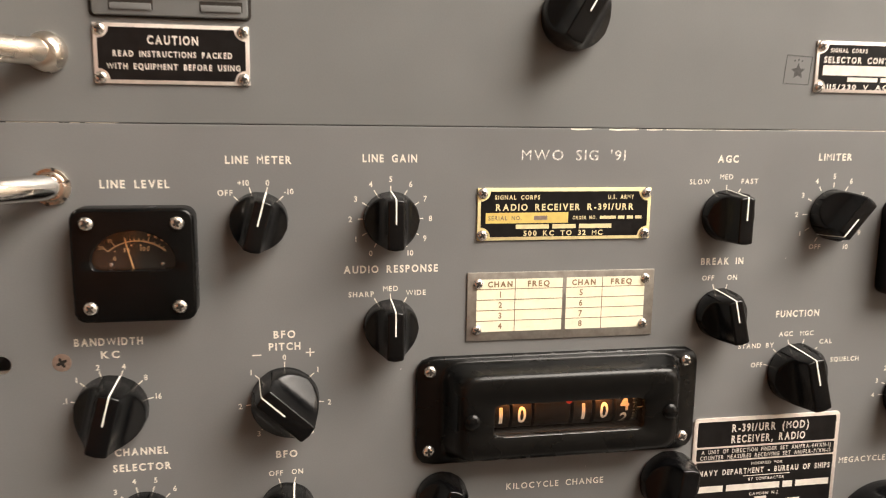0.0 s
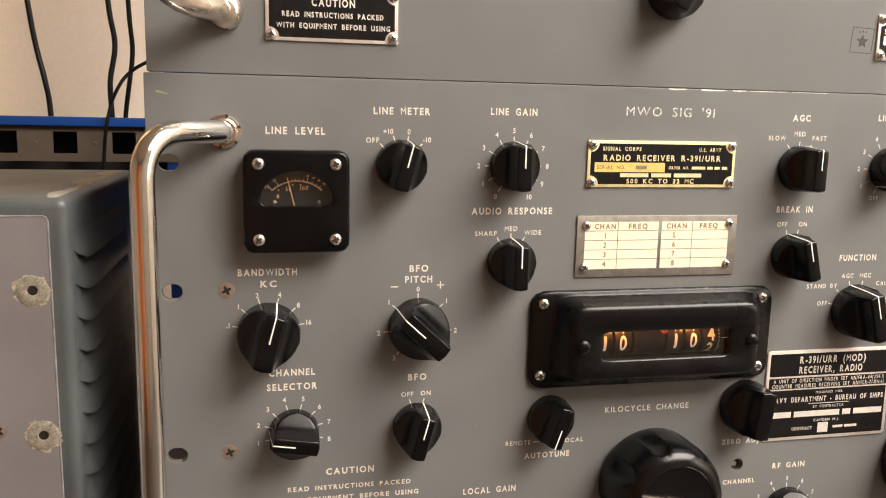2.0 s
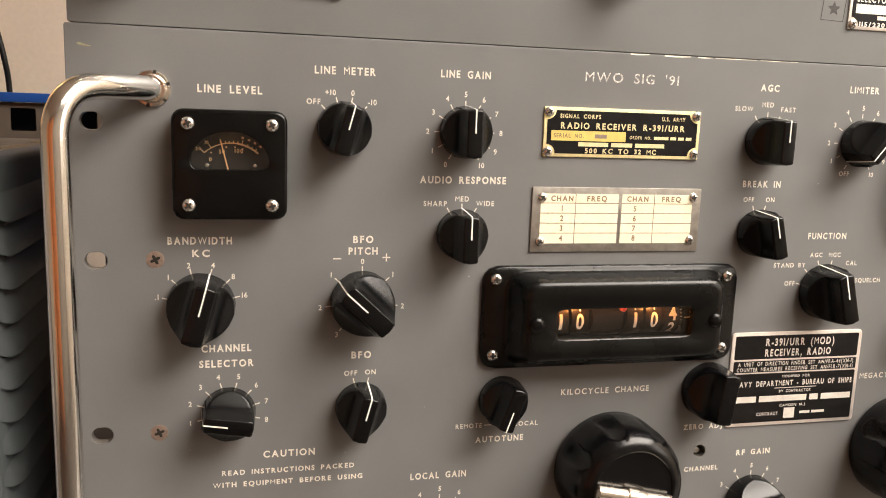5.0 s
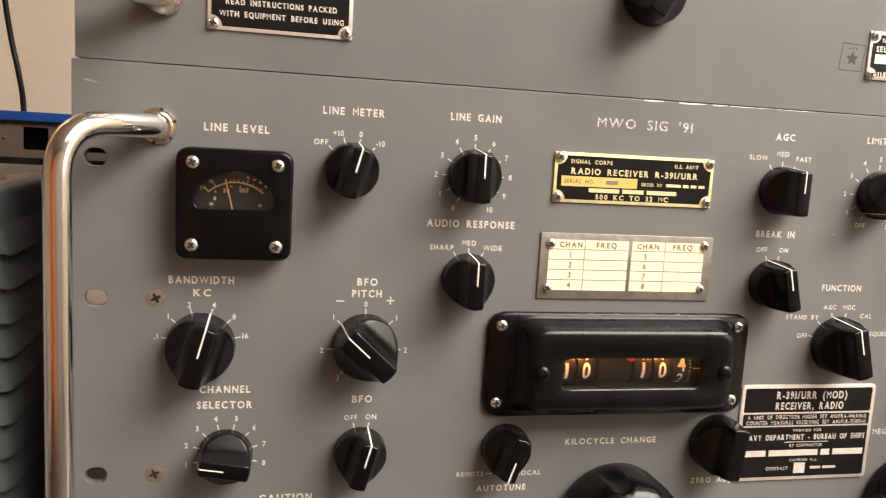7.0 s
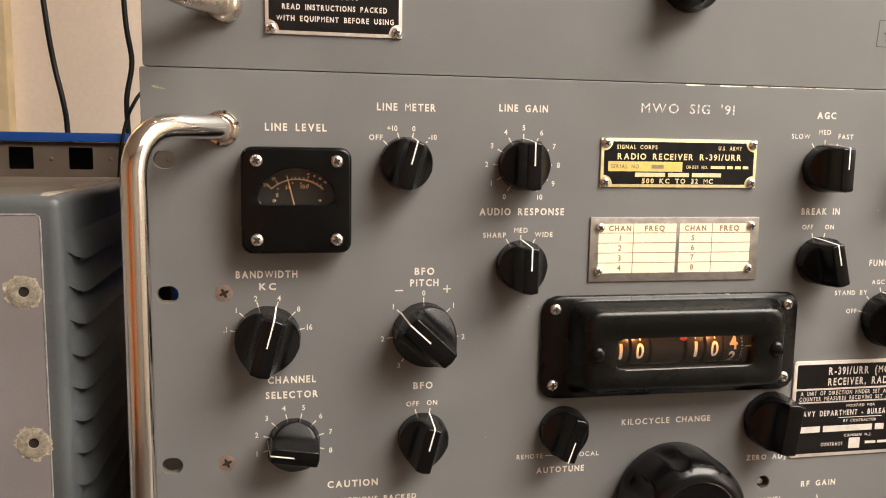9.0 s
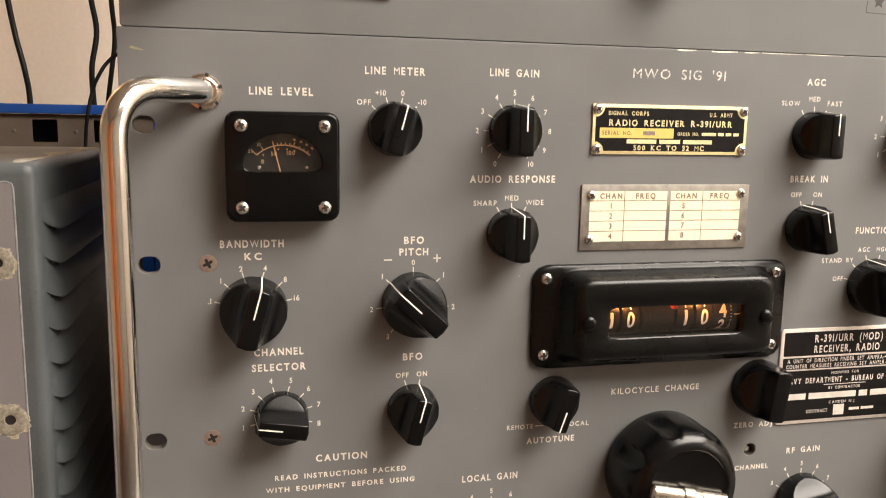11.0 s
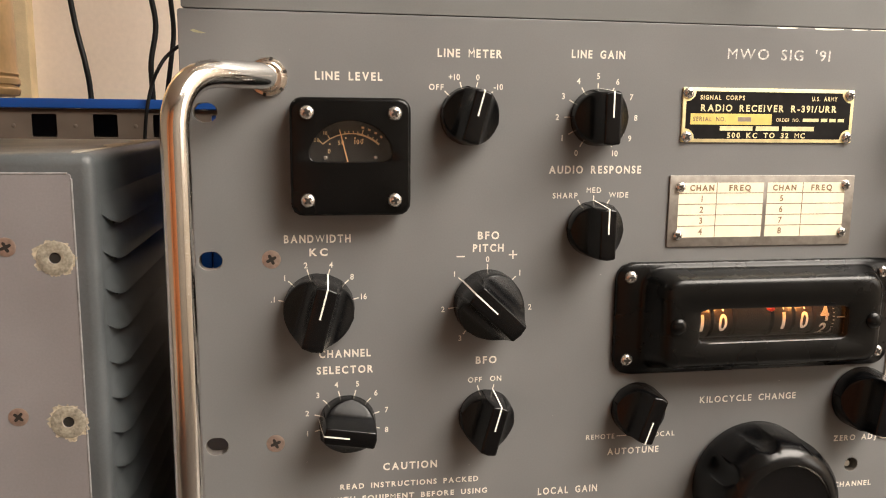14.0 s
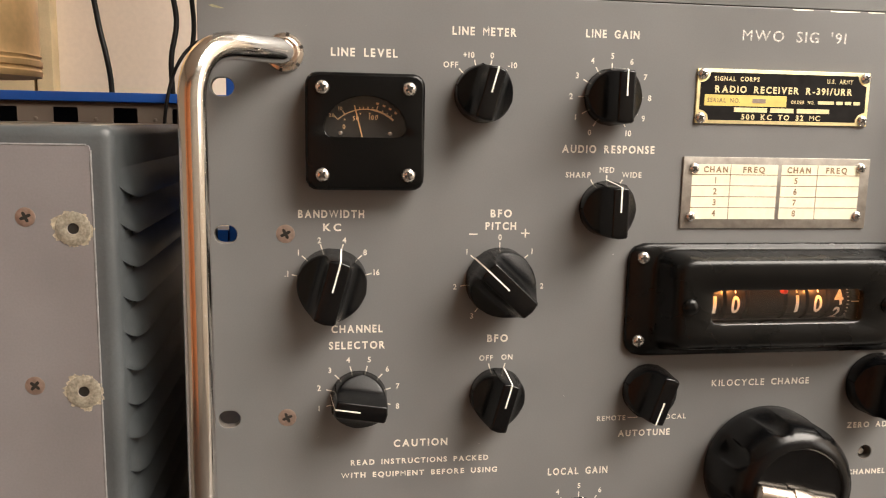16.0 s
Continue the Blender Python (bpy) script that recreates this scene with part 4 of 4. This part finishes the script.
hood = part("counter_hood", loft([(hl(175, -148, 306.4, -99, 7), 0), (hl(175, -148, 306.4, -99, 7), 2.0), (hl(175.8, -147.2, 305.6, -99.8, 6.5), 2.8), (hl(184.5, -145.6, 298.5, -101.0, 8), 2.9),
                                   (hl(186.3, -145.0, 296.8, -101.6, 8), 3.6), (hl(187.6, -144.6, 295.6, -102.0, 7.5), 5.5), (hl(190.4, -143.0, 292.8, -103.2, 7), 12.2),
                                   (hl(191.6, -142.2, 291.6, -104.0, 6.6), 14.6), (hl(193.2, -140.9, 290.0, -105.2, 6), 15.8), (hl(195.4, -139.2, 287.8, -106.8, 5), 16.2), (winl, 16.2), (wini, 15.7), (wini, 13.4)],
                                  cap1=False), HOOD, rx, "black painted counter hood with a window", at=P(0, 0), angle=45)
for su, sv in ((181, -105), (300.2, -105), (180.6, -141.2), (300.6, -141.6)):
    screw(PAN_SCREW, su, sv, 2.8, hood, su % 37, "bright cross-head screw")
for su in (197.2, 287.2):
    part("hood_stud", lathe([(3.6, 0), (3.6, 0.6), (3.0, 1.4), (1.6, 1.9), (0.1, 2.0)], 28), METERCASE, hood, at=P(su, -123.8, 16.1))
gl = part("window_glass", flat(wini, 13.3, 0.3), GLASS, hood, "clear glass", at=P(0, 0))
gl.visible_shadow = False
# added strip imitates light caught along the window's lower rim
part("window_rim_glint", sweep([P(206.5, -129.5, 15.9), P(206.9, -130.9, 15.9), P(208.3, -131.6, 15.9), P(275.0, -131.6, 15.9)], 0.00022, 8), CASE_BLUE, hood, "thin strip for the light caught on the window's lower rim", mm=False)
part("counter_box", plate(rrect(203, -134.5, 280, -114, 1, 2), [rrect(204, -133.5, 279, -115, 1, 2)], -8.0, 9.4, 0), RECESS, hood, at=P(0, 0))
part("counter_back", flat(rrect(203, -134.5, 280, -114, 1, 2), -8.0, 0.5), RECESS, hood, at=P(0, 0))
def drum(u0, u1):
    bm = bmesh.new()
    prof = [(8.4, u0 + 0.3), (8.8, u0 + 0.5), (8.8, u1 - 0.5), (8.4, u1 - 0.3)]
    rws = [[bm.verts.new((l, -123.9 + r * math.cos(2 * math.pi * j / 40), 0.2 + r * math.sin(2 * math.pi * j / 40))) for j in range(40)] for r, l in prof]
    for a, b in zip(rws, rws[1:]):
        for j in range(40):
            bm.faces.new((a[j], a[(j + 1) % 40], b[(j + 1) % 40], b[j]))
    bm.faces.new(rws[0][::-1])
    bm.faces.new(rws[-1])
    part("counter_drum", bm, DRUM, hood, "black numbered counter drum", at=P(0, 0))


def numeral_on_drum(t, u, v, h, w):
    bm = letters(t, u - w / 2, u + w / 2, v, h, 0.0, 0.022)
    bmesh.ops.triangulate(bm, faces=bm.faces[:])
    bmesh.ops.subdivide_edges(bm, edges=bm.edges[:], cuts=5, use_grid_fill=True)
    for q in bm.verts:
        a = (q.co.y + 123.9) / 8.88
        q.co.y, q.co.z = -123.9 + 8.88 * math.sin(a), 0.2 + 8.88 * math.cos(a)
    part("numeral", bm, NUMERAL, hood, "pale counter numeral", at=P(0, 0))
for u0, u1 in ((207.5, 215.8), (216.4, 226.0), (244.4, 253.8), (254.4, 263.6), (264.2, 273.6)):
    drum(u0, u1)
drum(226.8, 243.6)
numeral_on_drum("1", 211.5, -124.7, 7.9, 1.5)
numeral_on_drum("0", 221.0, -124.7, 7.9, 3.8)
numeral_on_drum("1", 249.4, -124.7, 7.9, 1.5)
numeral_on_drum("0", 259.1, -124.7, 7.9, 3.8)
for u in (221.2, 249.4, 259.3):
    numeral_on_drum("I", u, -118.8, 1.6, 0.6)
numeral_on_drum("4", 268.8, -121.6, 7.0, 4.2)
numeral_on_drum("2", 268.8, -129.6, 7.0, 3.6)
for k in range(8):
    numeral_on_drum("-", 273.2, -117.8 - 1.7 * k, 2.0, 0.9)
part("index_line", bar(274.6, -123.6, 278.4, -123.6, 0.4, 9.3), NUMERAL, hood, at=P(0, 0))
part("dial_lamp", lathe([(1.5, 0), (1.5, 1.5), (1.0, 2.4), (0.1, 2.7)], 16), REDLAMP, hood, "small red dial lamp", at=P(241.8, -118.2, 9.6))
point_lamp("counter_lamp", P(219, -114.2, 11.4), 0.024, (1.0, 0.36, 0.09), 0.001)
point_lamp("counter_lamp", P(258, -114.2, 11.4), 0.024, (1.0, 0.36, 0.09), 0.001)


# nameplates
def nameplate(name, u0, v0, u1, v1, border, mat, parent, label, inset=2.3, corner=0.4, notch=5.7, screws=True):
    pl = part(name, slab(u0, v0, u1, v1, corner, 0, 0.8, 0.15), mat, parent, label, at=P(0, 0))
    a, b, c, d = u0 + border, v0 + border, u1 - border, v1 - border
    if screws:
        k, pts = notch - border, []
        for cx, cy, a0 in ((c, b, 180), (c, d, -90), (a, d, 0), (a, b, 90)):
            arc = [(cx + k * math.cos(radians(a0 - 90.0 * j / 8)), cy + k * math.sin(radians(a0 - 90.0 * j / 8))) for j in range(9)]
            pts += arc
        part("black_field", flat(pts, 0.86, 0.05), FIELD, pl, at=P(0, 0))
        for su, sv in ((u0 + inset, v1 - inset), (u1 - inset, v1 - inset), (u0 + inset, v0 + inset), (u1 - inset, v0 + inset)):
            screw(SMALL_SCREW, su, sv, 0.8, pl, (su * 13) % 80, "bright cross-head screw")
    return pl


np1 = nameplate("nameplate", 201, -48.2, 279.6, -25.6, 1.5, BRASS, rx, "brass nameplate with a black field")
def pl_text(pl, t, u0, u1, v, h, mat, d=0.95, weight=0.034):
    part("lettering", letters(t, u0, u1, v, h, d, weight), mat, pl, at=P(0, 0))
pl_text(np1, "SIGNAL CORPS", 208.5, 228.5, -29.6, 1.9, GOLDLET)
pl_text(np1, "U.S. ARMY", 259.5, 271.5, -29.6, 1.9, GOLDLET)
pl_text(np1, "RADIO RECEIVER R-391/URR", 209.0, 271.5, -33.9, 2.9, GOLDLET)
part("serial_strip", flat(rrect(204.6, -40.8, 241.5, -36.2, 0.1, 1), 0.92), GOLDFILL, np1, "yellow brass serial strip", at=P(0, 0))
pl_text(np1, "SERIAL NO.", 205.8, 220.5, -38.5, 1.9, CARDINK, 0.99, 0.022)
word_bars([3], 226, 232, -38.5, 1.8, np1, COPPERY, 0.99)
pl_text(np1, "ORDER NO.", 243.5, 254.5, -38.6, 1.5, GOLDLET, 0.95, 0.022)
word_bars([5, 2, 2, 2], 256.0, 275.5, -38.6, 1.4, np1, GOLDLET, 0.95)
word_bars([7, 5, 7], 218, 261.5, -42.3, 1.9, np1, GOLDLET, 0.95)
pl_text(np1, "500 KC TO 32 MC", 221.5, 257.5, -45.2, 2.3, GOLDLET)

fc = nameplate("frequency_card", 197.2, -92.6, 283.3, -62.2, 0, ALU, rx, "dull metal frame holding a cream frequency card", screws=False)
for su, sv in ((202, -67.1), (279, -66.4), (201.6, -87.6), (278.8, -87.2)):
    screw(SMALL_SCREW, su, sv, 0.8, fc, (su * 13) % 80, "bright cross-head screw")
def card(u0, u1, w):
    y0, y1 = -88.6, -65.2
    part("card", flat(rrect(u0, y0, u1, y1, 0.1, 1), 0.86), CARD, fc, "blank cream paper card", at=P(0, 0))
    for v in (-69.6, -74.3, -79.0, -83.7):
        part("ruled_line", bar(u0, v, u1, v, 0.3, 0.93), CARDINK, fc, at=P(0, 0))
    part("ruled_line", bar(u0 + w, y0, u0 + w, y1, 0.3, 0.93), CARDINK, fc, at=P(0, 0))
card(201.4, 240.2, 17.2)
card(242.0, 278.8, 16.7)
for u, t in ((206.3, "CHAN"), (224.2, "FREQ"), (244.5, "CHAN"), (262.6, "FREQ")):
    pl_text(fc, t, u, u + (11 if t == "CHAN" else 10), -67.4, 2.6, CARDINK, 0.95)
for k in range(4):
    for u, n in ((212.0, k + 1), (248.9, k + 5)):
        part("lettering", letters(str(n), u, None, -72.0 - 4.7 * k, 2.7, 0.95, 0.022), CARDINK, fc, at=P(0, 0))

md = nameplate("modification_plate", 308.0, -185.2, 384.8, -135.0, 0, SILVER, rx, "black modification plate with a pale rim", corner=2.2, screws=False)
for b0, b1 in ((-149.2, -136.8), (-156.2, -150.2), (-183.4, -157.0)):
    part("black_field", flat(rrect(310.0, b0, 382.8, b1, 0.7, 3), 0.86), FIELD, md, at=P(0, 0))
pl_text(md, "R-391/URR (MOD)", 327.5, 368.0, -140.4, 4.0, SILVLET)
pl_text(md, "RECEIVER, RADIO", 327.5, 366.5, -146.0, 3.9, SILVLET)
pl_text(md, "A UNIT OF DIRECTION FINDER SET AN/FRA-44(XN-1)", 312.5, 381, -151.8, 2.1, SILVLET, 0.95, 0.022)
pl_text(md, "COUNTER MEASURES RECEIVING SET AN/FLR-7(XN-1)", 312.0, 381, -154.7, 2.1, SILVLET, 0.95, 0.022)
pl_text(md, "MODIFIED FOR", 339, 355.5, -158.9, 1.4, SILVLET, 0.95, 0.022)
pl_text(md, "NAVY DEPARTMENT - BUREAU OF SHIPS", 312.0, 381.5, -162.5, 2.9, SILVLET)
part("rule", bar(335, -165.1, 360, -165.1, 0.35, 0.95), SILVLET, md, at=P(0, 0))
pl_text(md, "BY CONTRACTOR", 338, 357, -166.9, 1.5, SILVLET, 0.95, 0.022)
word_bars([5, 11, 2, 7], 312, 381.5, -170.8, 3.2, md, SILVLET, 0.95)
pl_text(md, "CAMDEN N.J.", 339, 355, -174.7, 1.4, SILVLET, 0.95, 0.022)
pl_text(md, "CONTRACT", 326, 338.5, -179.0, 1.8, SILVLET, 0.95, 0.022)
part("blank_square", flat(rrect(342, -181.8, 348.4, -176.2, 0.1, 1), 0.95), SILVLET, md, at=P(0, 0))
word_bars([4, 5], 351.5, 366.5, -179.0, 1.4, md, SILVLET, 0.95)

# ---------------------------------------------------------------- selector control unit above
up = thing("selector_control_unit", (0.2413, 0.2, TOP + 0.0008), "grey rack-mounted selector control unit resting on the receiver", "control unit")
uh = [slot(u, v, 3.6, 4.6) for u in (8.75 + 2, 473.85) for v in (37.6, 96.4)]
part("front_panel", bare_holes(plate(rrect(1.4, 0.15, 482.6, 134, 1.0, 3), uh, -4.8, 0, 0.3), 1.4, 0, 482.6, 134), (PAINT_UP, ALU), up, "grey painted front panel", at=P(0, 0), angle=3)
part("chassis", box(0.022, 0.006, TOP + 0.003, 0.460, 0.36, TOP + 0.131, edge=0.002), RECESS, up, "dark chassis behind the panel", mm=False)
for hu in (34.0, 448.6):
    handle("handle", hu, 26.0, 108.0, NICKEL, up, "satin metal bent handle", 0.034)
    for hv in (26.0, 108.0):
        part("handle_collar", lathe([(7.6, 0), (7.7, 1.2), (7.2, 3.2), (6.2, 5.0), (5.0, 6.2), (4.0, 6.6)], 40), NICKEL, up, "rounded satin collar", at=P(hu, hv))
knob(LARGE, 240.4, 46.0, 30, up)
ticks(240.4, 46.0, LR + 1.2, LR + 3.2, [-30, 0, 30], up)
legend("OFF", 224.8, 231.4, 63.2, 2.9, up, weight=0.034)
legend("REMOTE", 232.2, 248.2, 68.0, 2.9, up, weight=0.034)
legend("LOCAL", 248.6, 260.0, 63.4, 2.9, up, weight=0.034)

cp = nameplate("caution_plate", 50.6, 15.0, 108.2, 37.6, 1.5, SILVER, up, "black caution plate with a pale metal rim")
pl_text(cp, "CAUTION", 70.2, 89.0, 31.6, 3.4, SILVLET)
pl_text(cp, "READ INSTRUCTIONS PACKED", 57.6, 101.6, 26.3, 2.3, SILVLET)
pl_text(cp, "WITH EQUIPMENT BEFORE USING", 55.2, 104.6, 21.6, 2.3, SILVLET)

sp = nameplate("control_nameplate", 354.8, 17.0, 434.0, 39.6, 1.5, SILVER, up, "black nameplate with a pale metal rim")
pl_text(sp, "SIGNAL CORPS", 361.5, 380, 35.6, 1.8, SILVLET)
pl_text(sp, "SELECTOR CONTROL", 358.6, 399, 31.4, 2.8, SILVLET)
part("serial_strip", flat(rrect(358.4, 24.6, 396, 29.0, 0.1, 1), 0.92), SILVLET, sp, at=P(0, 0))
word_bars([5, 3, 12], 398, 430, 26.8, 1.5, sp, SILVLET, 0.95)
word_bars([7, 5, 7], 371, 416, 22.9, 1.9, sp, SILVLET, 0.95)
pl_text(sp, "115/230 V AC 48-62~", 361, 411, 19.6, 2.2, SILVLET)

# ink stamp
st = bmesh.new()
q = [(339.8, 20.6), (352.2, 20.2), (353.2, 32.4), (340.8, 33.0)]
for a, b in zip(q, q[1:] + q[:1]):
    bar(*a, *b, 0.34, 0.10, st)
star = [(346.6 + (3.6 if k % 2 == 0 else 1.7) * math.sin(math.pi * k / 5), 26.0 + (3.6 if k % 2 == 0 else 1.7) * math.cos(math.pi * k / 5)) for k in range(10)]
flat(star, 0.10, 0.05, st)
for k in (-1.8, 0, 1.8):
    flat(ring(0.45, 8, 346.6 + k, 31.0 - abs(k) * 0.2), 0.10, 0.05, st)
part("ink_stamp", st, INK, up, "dark square ink stamp with a star shape", at=P(0, 0))

# hinged dial cover with card
dc = part("hinged_cover", slab(51.0, 40.4, 108.0, 110, 1.6, 0, 2.0, 0.5), PAINT_UP, up, "grey hinged cover", at=P(0, 0))
part("cover_rim", plate(rrect(49.6, 39.6, 109.2, 111, 2.2), [rrect(50.5, 40.4, 108.3, 110.2, 1.8)], 0, 0.5, 0.1), RECESS, dc, at=P(0, 0))
for hu in (57.0, 90.0):
    # flat near-black patch paints the slot's inner shade
    part("hinge_slot", flat(rrect(hu, 42.6, hu + 16, 46.4, 0.3, 2), 2.05), RECESS, dc, at=P(0, 0))
    part("hinge_tongue", slab(hu + 0.5, 42.4, hu + 15.5, 44.9, 0.3, 2.0, 2.7, 0.3), PAINT_UP, dc, at=P(0, 0))
part("card_holder", slab(52.0, 47.6, 105.6, 57.6, 0.4, 2.0, 2.9, 0.2), SILVER, dc, "pale metal card strip", at=P(0, 0))
part("card_holder_face", flat(rrect(53.0, 48.6, 104.6, 56.6, 0.3, 2), 2.98), CARD, dc, at=P(0, 0))
for t, u0, u1, v in (("BAY NUMBER", 59.5, 79.5, 54.6), ("DIALING PREFIX", 59.5, 86.0, 51.0)):
    part("lettering", letters(t, u0, u1, v, 2.0, 3.05), CARDINK, dc, at=P(0, 0))
for su in (55.6, 101.8):
    screw(SMALL_SCREW, su, 52.4, 2.95, dc, su % 30, "bright cross-head screw")
part("cover_knob", lathe([(5.0, 2.0), (5.4, 6), (5.0, 11), (3.6, 12.4)], 28), BAKELITE, dc, at=P(79.5, 66.0))
